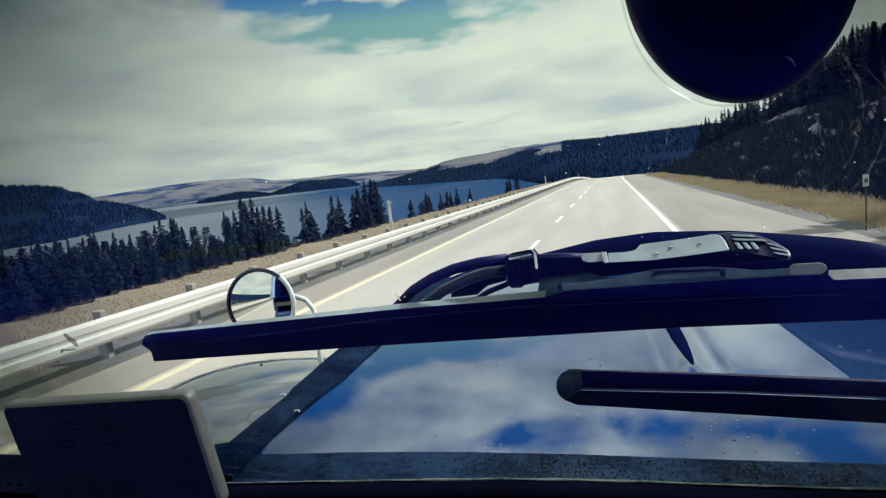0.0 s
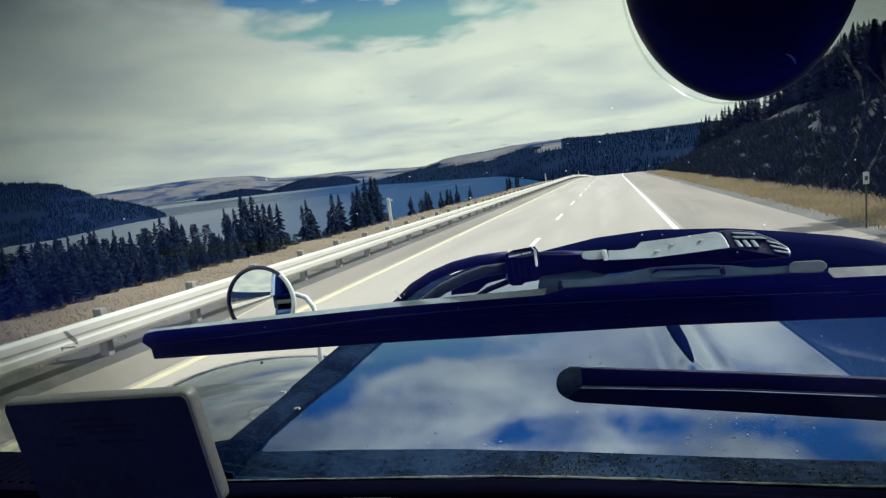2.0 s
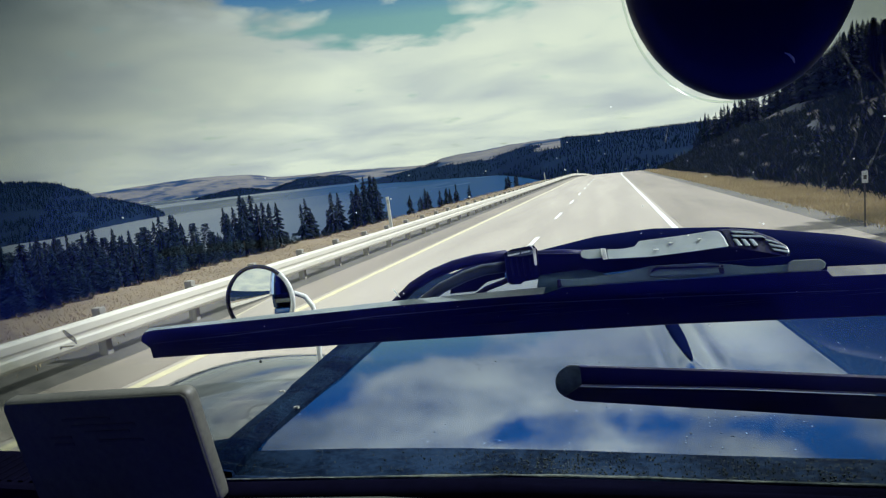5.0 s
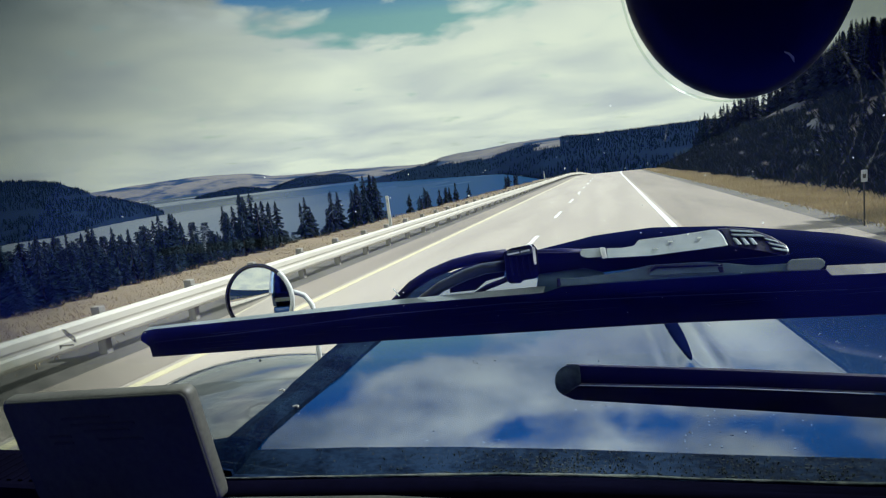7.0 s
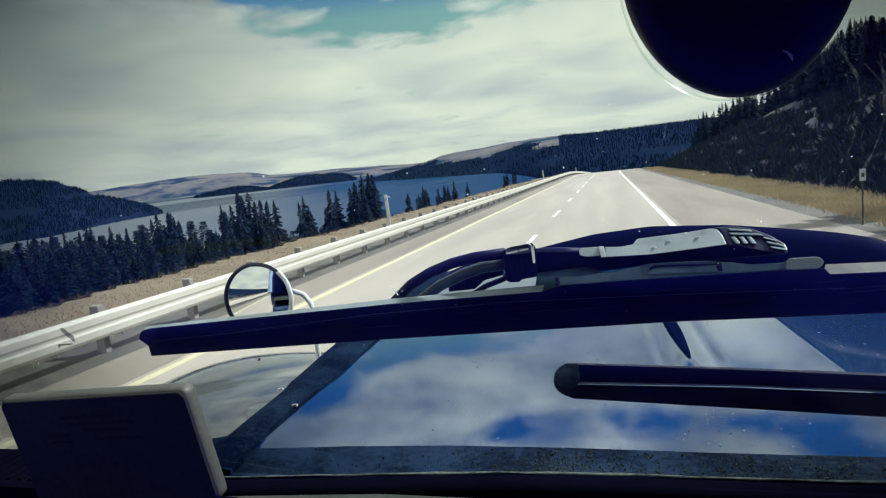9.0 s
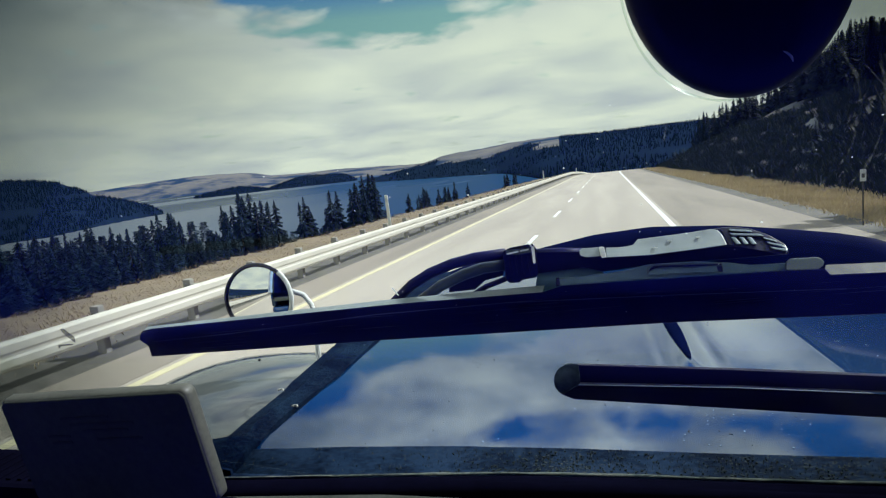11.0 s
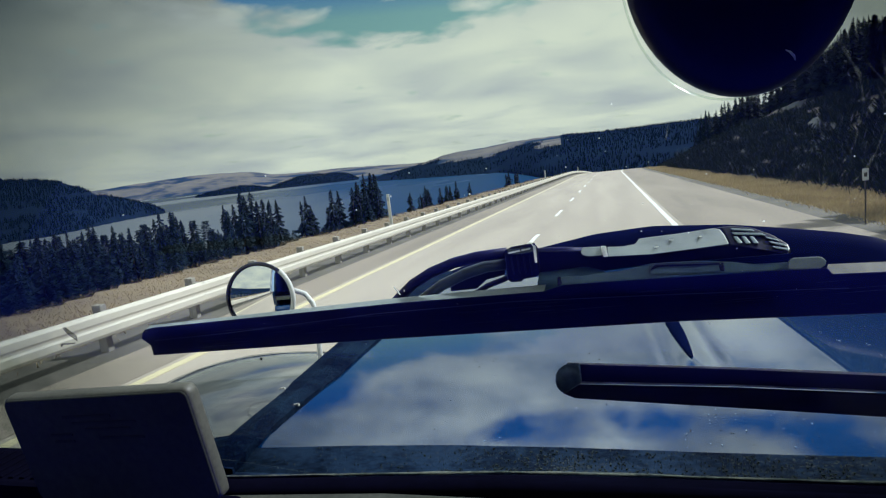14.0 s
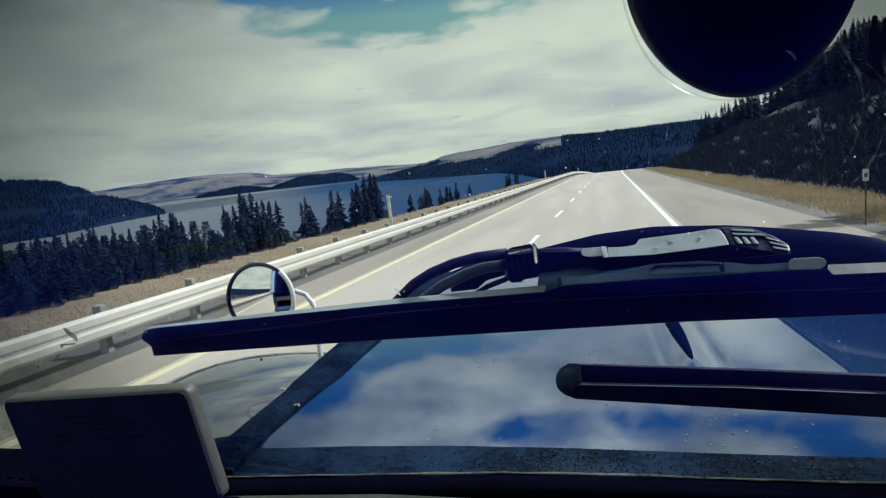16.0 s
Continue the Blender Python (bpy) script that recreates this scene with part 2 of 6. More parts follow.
RIM_BLACK = material("black_enamel", (0.006, 0.006, 0.030), (0.004, 0.004, 0.020), rough=0.22, spec=0.6, fine=40, coarse=10, bump=0.02)
CAP_GREY = material("dusty_cap_rubber", (0.060, 0.085, 0.100), (0.010, 0.020, 0.036), rough=0.7, spec=0.1, fine=110, coarse=30, bump=0.1, spread=0.4)
KNOB_GREY = material("worn_grey_knob", (0.10, 0.12, 0.13), (0.05, 0.065, 0.08), rough=0.5, spec=0.2, fine=60, coarse=14, bump=0.06)
RIB_GREY = material("worn_rib_plastic", (0.16, 0.20, 0.21), (0.07, 0.095, 0.115), rough=0.45, spec=0.3, fine=50, coarse=14, bump=0.06)
SCUFF_GLINT = material("rubber_wear_and_glints", (0.06, 0.07, 0.15), (0.02, 0.024, 0.08), rough=0.5, fine=60, coarse=12, bump=0)
SPINE_BROWN = material("dusty_spine", (0.085, 0.080, 0.072), (0.035, 0.034, 0.034), rough=0.6, fine=50, coarse=12, bump=0.08)
SEAL = material("grimy_cowl", (0.013, 0.026, 0.058), (0.002, 0.006, 0.018), rough=0.85, fine=90, coarse=11, bump=0.18, spread=0.24, spec=0.03)
SEAL_EDGE = material("grimy_edge_rubber", (0.009, 0.020, 0.046), (0.001, 0.004, 0.020), rough=0.8, fine=90, coarse=11, bump=0.5, spread=0.26, spec=0.02)
DEFLECTOR = material("smoked_acrylic", (0.003, 0.005, 0.045), (0.002, 0.004, 0.032), spec=0.03, rough=0.3, fine=30, coarse=3, bump=0.0)
STRIP = material("crease_dark", (0.003, 0.005, 0.030), (0.002, 0.004, 0.022), spec=0.0, rough=0.5, fine=30, coarse=3, bump=0.0)
CHROME = material("chrome", (0.85, 0.85, 0.84), (0.70, 0.70, 0.70), rough=0.08, metal=1.0, bump=0)
MIRROR = material("mirror_glass", (0.92, 0.93, 0.93), (0.90, 0.91, 0.91), rough=0.01, metal=1.0, bump=0)
CASE = material("grey_case", (0.092, 0.092, 0.074), (0.045, 0.046, 0.038), rough=0.55, fine=200, coarse=10, bump=0.05)
# front of the same case, darkened for the shade on it
CASE_SHADED = material("shaded_case_front", (0.056, 0.060, 0.050), (0.034, 0.037, 0.034), spec=0.04, rough=0.7, fine=120, coarse=8, bump=0.03)
PRINT = material("faint_print", (0.042, 0.046, 0.042), spec=0.04, rough=0.7, bump=0)
# blue added out of view: mirrored in the windscreen, it lifts the darks to navy
VEIL_BLUE = material("veil_blue_vinyl", (0.015, 0.024, 0.50), (0.011, 0.018, 0.40), rough=0.7, fine=160, coarse=8, bump=0.2, spec=0.1)
PANEL_GREY = material("dull_grey_panel", (0.070, 0.075, 0.066), (0.040, 0.044, 0.040), spec=0.02, rough=0.7, fine=160, coarse=8, bump=0.2)
VEIL_NAVY = material("veil_navy_vinyl", (0.010, 0.016, 0.20), (0.008, 0.012, 0.14), spec=0.01, rough=0.6, fine=160, coarse=8, bump=0.25)
CAB_TRIM = material("cab_lining", (0.05, 0.05, 0.055), rough=0.9)
TYRE = material("tyre", (0.02, 0.02, 0.02), rough=0.8)
WINDSCREEN = glassy("windscreen_glass", (0.94, 0.97, 0.95), gloss=0.8)
DRY_LEAF = glassy("dry_leaf", (0.58, 0.58, 0.55), gloss=0.0)
VIGNETTE_FILM = glassy("road_film", (1, 1, 1), gloss=0.0)
CLEAR_PLASTIC = glassy("clear_plastic", (0.92, 0.95, 0.92), gloss=0.4, rough=0.25)
SMEAR = glassy("dried_smear", (0.80, 0.80, 0.80), gloss=0.0)
# pale bits: dried specks and scratches, also used for painted highlights
SPECK_GLINT = material("specks_and_glints", (0.62, 0.64, 0.62), (0.35, 0.36, 0.36), rough=0.8, fine=200, coarse=40, bump=0)
GRIT = material("grit", (0.05, 0.065, 0.075), (0.02, 0.024, 0.03), rough=0.9, fine=300, coarse=60, bump=0)
GRIME = material("dried_grime", (0.20, 0.22, 0.19), (0.04, 0.055, 0.055), rough=0.95, fine=90, coarse=20, bump=0.2, spread=0.3)
DUST = material("pale_road_dust", (0.085, 0.090, 0.078), (0.035, 0.042, 0.044), rough=0.95, fine=160, coarse=30, bump=0, spec=0.02)
MUD = material("dried_mud", (0.036, 0.043, 0.042), (0.006, 0.012, 0.018), rough=0.95, fine=160, coarse=30, bump=0.2, spec=0.02)
MARK = material("dried_water_marks", (0.20, 0.24, 0.27), (0.06, 0.09, 0.13), rough=0.8, fine=200, coarse=40, bump=0)
DIRT = material("dark_specks", (0.03, 0.03, 0.035), rough=0.9, bump=0)

PAINT.node_tree.nodes["Principled BSDF"].inputs["Coat Roughness"].default_value = 0.035
PAINT.node_tree.nodes["Principled BSDF"].inputs["Coat IOR"].default_value = 1.85
t = SPECK_GLINT.node_tree
thin = node(t, "ShaderNodeBsdfTranslucent")
thin.inputs[0].default_value = (0.9, 0.9, 0.86, 1)
both = t.nodes.new("ShaderNodeMixShader")
both.inputs[0].default_value = 0.7
wire(t, t.nodes["Principled BSDF"], 0, both, 1)
wire(t, thin, 0, both, 2)
wire(t, both, 0, t.nodes["Material Output"], 0)

t = SMEAR.node_tree
film = node(t, "ShaderNodeBsdfTranslucent")
film.inputs[0].default_value = (0.75, 0.75, 0.72, 1)
haze = node(t, "ShaderNodeTexNoise", Scale=90.0, Detail=4.0, Roughness=0.7)
where = t.nodes.new("ShaderNodeTexCoord")
wire(t, where, "Object", haze, "Vector")
thick = ramp(t, [(0.42, (0.0, 0.0, 0.0)), (0.80, (0.11, 0.11, 0.11))])
wire(t, haze, "Fac", thick, 0)
laid = t.nodes.new("ShaderNodeMixShader")
clear = t.nodes.new("ShaderNodeBsdfTransparent")
wire(t, thick, 0, laid, 0)
wire(t, clear, 0, laid, 1)
wire(t, film, 0, laid, 2)
wire(t, laid, 0, t.nodes["Material Output"], 0)

# lens vignetting painted on the glass with a little road film, thickening away from the wiped arc and streaked by noise
t = VIGNETTE_FILM.node_tree
where = t.nodes.new("ShaderNodeTexCoord")
axes = t.nodes.new("ShaderNodeSeparateXYZ")
wire(t, where, "Object", axes, 0)
across = maths(t, "SUBTRACT", axes.outputs[0], VIGNETTE_PIVOT[0])
along = maths(t, "SUBTRACT", axes.outputs[2], VIGNETTE_PIVOT[1])
span = maths(t, "SQRT", maths(t, "ADD", maths(t, "MULTIPLY", across.outputs[0], across.outputs[0]).outputs[0], maths(t, "MULTIPLY", along.outputs[0], along.outputs[0]).outputs[0]).outputs[0])
layers = []
corner = maths(t, "ADD", axes.outputs[0], axes.outputs[2])
for source, a, b in ((span.outputs[0], 1.24, 1.62), (axes.outputs[2], EYE[2] - 0.17, EYE[2] - 0.46), (corner.outputs[0], EYE[2] + 0.12, EYE[2] + 0.265)):
    reach = node(t, "ShaderNodeMapRange")
    reach.interpolation_type = "SMOOTHSTEP"
    reach.inputs[1].default_value, reach.inputs[2].default_value = a, b
    t.links.new(source, reach.inputs[0])
    layers.append(reach.outputs[0])
away = node(t, "ShaderNodeMapRange")
away.inputs[1].default_value, away.inputs[2].default_value, away.inputs[3].default_value = 0.12, 0.42, 0.10
t.links.new(maths(t, "ABSOLUTE", maths(t, "ADD", axes.outputs[0], 0.12).outputs[0]).outputs[0], away.inputs[0])
foot = maths(t, "MULTIPLY", layers[1], away.outputs[0])
laid_on = maths(t, "MAXIMUM", maths(t, "MAXIMUM", layers[0], foot.outputs[0]).outputs[0], layers[2])
streak = node(t, "ShaderNodeTexNoise", Scale=14.0, Detail=5.0, Roughness=0.6)
wire(t, where, "Object", streak, "Vector")
mottle = maths(t, "ADD", maths(t, "MULTIPLY", streak.outputs[0], 0.7).outputs[0], 0.65)
density = maths(t, "MULTIPLY", laid_on.outputs[0], mottle.outputs[0])
density.use_clamp = True
tone = ramp(t, [(0.0, (1, 1, 1)), (1.0, (0.28, 0.30, 0.29))])
wire(t, density, 0, tone, 0)
clear = t.nodes.new("ShaderNodeBsdfTransparent")
wire(t, tone, 0, clear, 0)
wire(t, clear, 0, t.nodes["Material Output"], 0)

WATER = bpy.data.materials.new("lake_water")
WATER.use_nodes = True
t = WATER.node_tree
b = t.nodes["Principled BSDF"]
b.inputs["Roughness"].default_value = 0.6
co = t.nodes.new("ShaderNodeTexCoord")
mp = t.nodes.new("ShaderNodeMapping")
mp.inputs["Scale"].default_value = (1.0, 0.35, 1)
wire(t, co, "Object", mp, 0)
n1 = node(t, "ShaderNodeTexNoise", Scale=0.25, Detail=6.0, Roughness=0.6)
wire(t, mp, 0, n1, "Vector")
n2 = node(t, "ShaderNodeTexNoise", Scale=0.0022, Detail=3.0)
wire(t, mp, 0, n2, "Vector")
# calm near-shore water, haze and reflection put into its paler tint; ruffled deep blue further up the lake
wx = t.nodes.new("ShaderNodeSeparateXYZ")
wire(t, co, "Object", wx, 0)
calm = maths(t, "SUBTRACT", maths(t, "MULTIPLY", wx.outputs[0], -1.0).outputs[0], maths(t, "MULTIPLY", wx.outputs[1], 0.52).outputs[0])
calm = maths(t, "ADD", calm.outputs[0], maths(t, "MULTIPLY", n2.outputs[0], 260.0).outputs[0])
still = node(t, "ShaderNodeMapRange")
still.inputs[1].default_value, still.inputs[2].default_value = 60.0, 330.0
wire(t, calm, 0, still, 0)
tint = ramp(t, [(0.0, (0.014, 0.040, 0.098)), (1.0, (0.040, 0.056, 0.075))])
wire(t, still, 0, tint, 0)
wire(t, tint, 0, b, "Base Color")
b.inputs["Specular IOR Level"].default_value = 0.0
sheen = node(t, "ShaderNodeBsdfGlossy", Roughness=0.22)
share = node(t, "ShaderNodeMapRange")
share.inputs[3].default_value, share.inputs[4].default_value = 0.05, 0.30
wire(t, still, 0, share, 0)
surface = t.nodes.new("ShaderNodeMixShader")
wire(t, share, 0, surface, 0)
wire(t, b, 0, surface, 1)
wire(t, sheen, 0, surface, 2)
wire(t, surface, 0, t.nodes["Material Output"], 0)
r = ramp(t, [(0.42, (0.08, 0.08, 0.08)), (0.58, (0.42, 0.42, 0.42))])
wire(t, n2, "Fac", r, 0)
wire(t, r, 0, sheen, "Roughness")
bp = node(t, "ShaderNodeBump", Strength=0.5, Distance=0.6)
wire(t, n1, "Fac", bp, "Height")
wire(t, bp, 0, b, "Normal")
wire(t, bp, 0, sheen, "Normal")


# ---- mesh helpers ----
def finish(name, bm, mats, smooth=False):
    me = bpy.data.meshes.new(name)
    bmesh.ops.recalc_face_normals(bm, faces=bm.faces[:])
    bm.to_mesh(me)
    bm.free()
    for m in (mats if isinstance(mats, (list, tuple)) else [mats]):
        me.materials.append(m)
    if smooth:
        for p in me.polygons:
            p.use_smooth = True
    return me


def part(name, bm, mat, parent, label="", smooth=False):
    ob = new(name, finish(name, bm, mat, smooth))
    ob.parent = parent
    if label:
        tagged(ob, label)
    return ob


def shared(name, me, parent, m):
    """One more object on a mesh that alike pieces share."""
    ob = new(name, me)
    ob.parent = parent
    ob.matrix_basis = m
    return ob


def thing(name, label, category, group="", kind="", at=None):
    ob = new(name)
    if at is not None:
        ob.matrix_basis = at
    return tagged(ob, label, category, group, kind)


def solid(name, bm, mat, label, category="", kind="", smooth=False, group=""):
    return tagged(new(name, finish(name, bm, mat, smooth)), label, category, group, kind)


def box(bm, x0, x1, y0, y1, z0, z1, bevel=0.0, m=None):
    vs = [bm.verts.new((x, y, z)) for x in (x0, x1) for y in (y0, y1) for z in (z0, z1)]
    fs = [bm.faces.new([vs[i] for i in q]) for q in ((0, 1, 3, 2), (4, 6, 7, 5), (0, 4, 5, 1), (2, 3, 7, 6), (0, 2, 6, 4), (1, 5, 7, 3))]
    if bevel:
        es = list({e for f in fs for e in f.edges})
        r = bmesh.ops.bevel(bm, geom=es, offset=bevel, segments=2, affect="EDGES", profile=0.6)
        vs = list({v for f in r["faces"] for v in f.verts} | {v for v in vs if v.is_valid})
    if m is not None:
        bmesh.ops.transform(bm, matrix=m, verts=vs)
    return vs


def tube(bm, pts, radii, sides=8, caps=True):
    """A round tube along points."""
    pts = [Vector(p) for p in pts]
    if isinstance(radii, (int, float)):
        radii = [radii] * len(pts)
    rings = []
    side = None
    for i, p in enumerate(pts):
        d = (pts[min(i + 1, len(pts) - 1)] - pts[max(i - 1, 0)]).normalized()
        if side is None:
            side = d.orthogonal().normalized()
        else:
            side = (side - d * side.dot(d)).normalized()
        up = d.cross(side)
        rings.append([bm.verts.new(p + (side * math.cos(a) + up * math.sin(a)) * radii[i])
                      for a in (2 * math.pi * k / sides for k in range(sides))])
    for a, b in zip(rings, rings[1:]):
        for k in range(sides):
            bm.faces.new((a[k], a[(k + 1) % sides], b[(k + 1) % sides], b[k]))
    if caps:
        bm.faces.new(rings[0][::-1])
        bm.faces.new(rings[-1])


def slab(bm, outline, back, front, place, bevel=0.0):
    """A flat outline (u, v) given thickness from back to front; place(u, v, w) gives the world point."""
    a = [bm.verts.new(place(u, v, back)) for u, v in outline]
    c = [bm.verts.new(place(u, v, front)) for u, v in outline]
    n = len(outline)
    fs = [bm.faces.new(a), bm.faces.new(c[::-1])]
    for i in range(n):
        fs.append(bm.faces.new((a[i], c[i], c[(i + 1) % n], a[(i + 1) % n])))
    bmesh.ops.recalc_face_normals(bm, faces=fs)
    if bevel:
        es = list({e for f in fs for e in f.edges})
        bmesh.ops.bevel(bm, geom=es, offset=bevel, segments=2, affect="EDGES", profile=0.5)


def smoothstep(a, b, x):
    k = min(1.0, max(0.0, (x - a) / (b - a)))
    return k * k * (3 - 2 * k)


def between(x, table):
    """Straight lines between the (x, value) rows of a short table."""
    if x <= table[0][0]:
        return table[0][1]
    for (x0, v0), (x1, v1) in zip(table, table[1:]):
        if x <= x1:
            return v0 + (v1 - v0) * (x - x0) / (x1 - x0)
    return table[-1][1]


# ---- the lie of the land ----
LAKE = -43.0


def road_z(y):
    return -0.03 * min(y, 420) - 0.00055 * max(0.0, min(y, 215) - 105) ** 2


def road_x(y):
    if y < 90:
        return 0.0
    if y < 420:
        return (y - 90) ** 2 / 1500
    return 72.6 + (y - 420) * 0.44


LEFT_HILL = ((39.8, -2.0), (40.6, -1.35), (42.5, -0.55), (44.6, 0.15), (45.9, 0.9), (47.1, 1.5), (48.8, 1.8), (50.7, 2.0), (56, 2.4), (70, 2.6), (95, 1.5))
FAR_RIDGE = ((2, -0.2), (10, -0.2), (15, -0.2), (19.3, -0.05), (22, 0.1), (24.5, 0.2), (28, 0.2), (30.6, 0.3), (32.5, 0.75), (34.4, 0.85), (37, 0.95), (40.7, 0.8), (45.9, 0.5), (60, 0.8), (100, 1.0))
MID_RIDGE = ((-40, 1.2), (-6, 0.95), (1.1, 0.87), (4, 0.98), (6.6, 0.96), (9, 0.85), (11.3, 0.62), (13.5, 0.52), (15.1, 0.33), (17, -0.2), (20, -0.75), (23, -1.1), (25.5, -1.7), (27, -2.5))


HEADLANDS = ((22.5, -1.2), (24.0, -0.35), (25.5, -0.18), (26.8, -0.10), (28.2, -0.16), (29.6, -0.45), (31.0, -0.85), (32.0, -0.62), (33.4, -0.40), (35.0, -0.50), (37.0, -0.80), (38.4, -1.2))


def ridge(el, r, r0, r1):
    """Height of a hill whose shore is at r0 and whose crest, at r1, stands el degrees above the eye."""
    top = EYE[2] + r1 * math.tan(radians(el))
    if r < r0:
        return -60.0
    if r < r1:
        k = (r - r0) / (r1 - r0)
        return LAKE - 1 + (top - LAKE + 1) * (1.25 * k - 0.25 * k * k * k if k < 1 else 1)
    return top - (r - r1) * 0.05


def clearing(y):
    """How far up the bank the bare streak lies."""
    return 12.0 + (y - 58) * 0.13


def bare_crest(x, y, az, z):
    """Pale open ground on the upper part of the middle ridge, in uneven patches."""
    return 4.0 < az < 20 and z > -8 + 3.0 * max(0.0, 11 - az) + 34 * noise.noise(Vector((x * 0.006, y * 0.003, 3.0)))


def glade(x, y):
    """Bare streaks in the far woods."""
    if x < -500:
        return noise.noise(Vector((math.atan2(-x, y) * 9, land(x, y)[0] * 0.055, 5.0))) > 0.16
    return noise.noise(Vector((x * 0.0045, y * 0.0045, 9.0))) > 0.30


def land(x, y):
    """Height of the ground and the kind of cover at a place."""
    r = math.hypot(x, y)
    az = math.degrees(math.atan2(-x, y))
    zr = road_z(y)
    s = x - road_x(y)
    wob = noise.noise(Vector((x * 0.05, y * 0.05, 0.3)))
    fine = noise.noise(Vector((x * 0.35, y * 0.35, 4.0)))
    kind = 0
    if s > 6.0:
        q = s - 6.0
        z = zr - 0.10 - 0.12 * smoothstep(0, 1.6, q) + 0.30 * smoothstep(1.4, 4, q)
        up = max(0.0, q - 3.2)
        z += 0.40 * min(up, 95) + 0.06 * max(0, up - 95) + (0.9 * wob + 0.35 * fine) * min(1.0, up / 5)
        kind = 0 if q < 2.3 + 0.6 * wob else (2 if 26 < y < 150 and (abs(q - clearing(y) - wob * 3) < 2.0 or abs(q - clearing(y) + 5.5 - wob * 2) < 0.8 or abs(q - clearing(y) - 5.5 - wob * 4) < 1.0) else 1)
    elif s > -12.0:
        edge = max(0.0, -7.2 - s)
        z = zr - 0.09 + min(edge, 2.5) * 0.05 * (1 + fine)
        kind = 0
    else:
        q = -12.0 - s
        z = zr - 0.05 - 10.5 * (1 - math.exp(-q / 15)) - 0.125 * min(q, 320) - 0.02 * max(0, q - 320) + (1.2 * wob + 0.25 * fine) * min(1, q / 10)
        kind = 0 if q < 2.0 + 2 * wob else 1
        z = max(z, -60)
    if r > 500:
        f = max(ridge(between(az, LEFT_HILL), r, between(az, ((40, 1290), (44, 1130), (48, 960), (60, 850))), between(az, ((40, 1300), (46, 1420), (51, 1450)))) if az > 39.8 else -60,
                ridge(between(az, FAR_RIDGE) + 0.05 * noise.noise(Vector((az * 0.9, r * 0.002, 2.0))), r, between(az, ((2, 3000), (20, 3250), (34, 3650), (45, 4000))), 4450) if az > 2 else -60,
                ridge(between(az, HEADLANDS) + 0.05 * noise.noise(Vector((az * 1.7, r * 0.003, 5.0))), r, 2450, 2800) if 22.5 < az < 38.4 else -60,
                ridge(between(az, MID_RIDGE) + 0.04 * noise.noise(Vector((az * 1.3, r * 0.003, 7.0))), r, between(az, ((-10, 560), (2, 640), (6, 900), (10, 1380), (18, 1650), (27, 2100))), 2300) if -60 < az < 27 else -60)
        if f > z:
            z = f
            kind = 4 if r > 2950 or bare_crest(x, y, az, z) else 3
        elif z < LAKE - 1:
            kind = 3
    return z, kind


def ground_sheet():
    """One sheet from under the truck to the horizon, in rings that widen with distance."""
    azs = []
    a = -180.0
    while a < 180.0:
        azs.append(a)
        a += 0.3 if -32 <= a < 62 else 3.0
    radii = [1.2]
    while radii[-1] < 4850:
        radii.append(radii[-1] + max(0.55, radii[-1] * 0.033))
    verts, faces, kinds = [], [], []
    cover = []
    n = len(azs)
    for r in radii:
        for a in azs:
            x, y = -r * math.sin(radians(a)), r * math.cos(radians(a))
            z, k = land(x, y)
            verts.append((x, y, z))
            cover.append(k)
    for i in range(len(radii) - 1):
        for j in range(n):
            k = (j + 1) % n
            faces.append((i * n + j, i * n + k, (i + 1) * n + k, (i + 1) * n + j))
            kinds.append(cover[(i + 1) * n + j])
    verts.append((0, 0, land(0, 0)[0]))
    c = len(verts) - 1
    for j in range(n):
        faces.append((c, (j + 1) % n, j))
        kinds.append(0)
    me = bpy.data.meshes.new("ground")
    me.from_pydata(verts, [], faces)
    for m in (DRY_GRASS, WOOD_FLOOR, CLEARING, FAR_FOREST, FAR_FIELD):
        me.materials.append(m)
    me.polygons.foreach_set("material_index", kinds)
    me.polygons.foreach_set("use_smooth", [True] * len(faces))
    me.update()
    return tagged(new("ground", me), "dry grass verges, wooded slopes and distant bare hills", "ground", "", "structure")


ground_sheet()

bm = bmesh.new()
for r0, r1 in ((150, 600), (600, 1800), (1800, 4600)):
    for k in range(36):
        a0, a1 = radians(-20 + k * 4), radians(-16 + k * 4)
        bm.faces.new([bm.verts.new((-r * math.sin(a), r * math.cos(a), LAKE)) for r, a in ((r0, a0), (r1, a0), (r1, a1), (r0, a1))])
solid("lake_water", bm, WATER, "calm blue-grey lake below the wooded slope", "lake", "structure")


# ---- road ----
def ribbon(bm, s0, s1, y0, y1, lift, thick, step=4.0):
    """A strip that follows the road between two distances from its centre."""
    n = max(1, round((y1 - y0) / step))
    rows = []
    for i in range(n + 1):
        y = y0 + (y1 - y0) * i / n
        x, z = road_x(y), road_z(y)
        rows.append([bm.verts.new((x + s, y, z + h)) for s, h in ((s0, lift - thick), (s0, lift), (s1, lift), (s1, lift - thick))])
    for a, b in zip(rows, rows[1:]):
        for k in range(3):
            bm.faces.new((a[k], a[k + 1], b[k + 1], b[k]))
    bm.faces.new(rows[0])
    bm.faces.new(rows[-1][::-1])


bm = bmesh.new()
ribbon(bm, -6.35, 4.85, -200, 420, 0.0, 0.12)
road = solid("road", bm, ASPHALT, "pale grey worn asphalt highway with paved shoulders", "road", "structure")
# the gravel's tone is darkened for the shade below the rail
bm = bmesh.new()
ribbon(bm, -7.7, -6.352, -200, 420, -0.02, 0.1)
solid("gravel_shoulder", bm, GRAVEL, "strip of gravel beneath the guardrail, darkened for its shade", "gravel", "structure")
bm = bmesh.new()
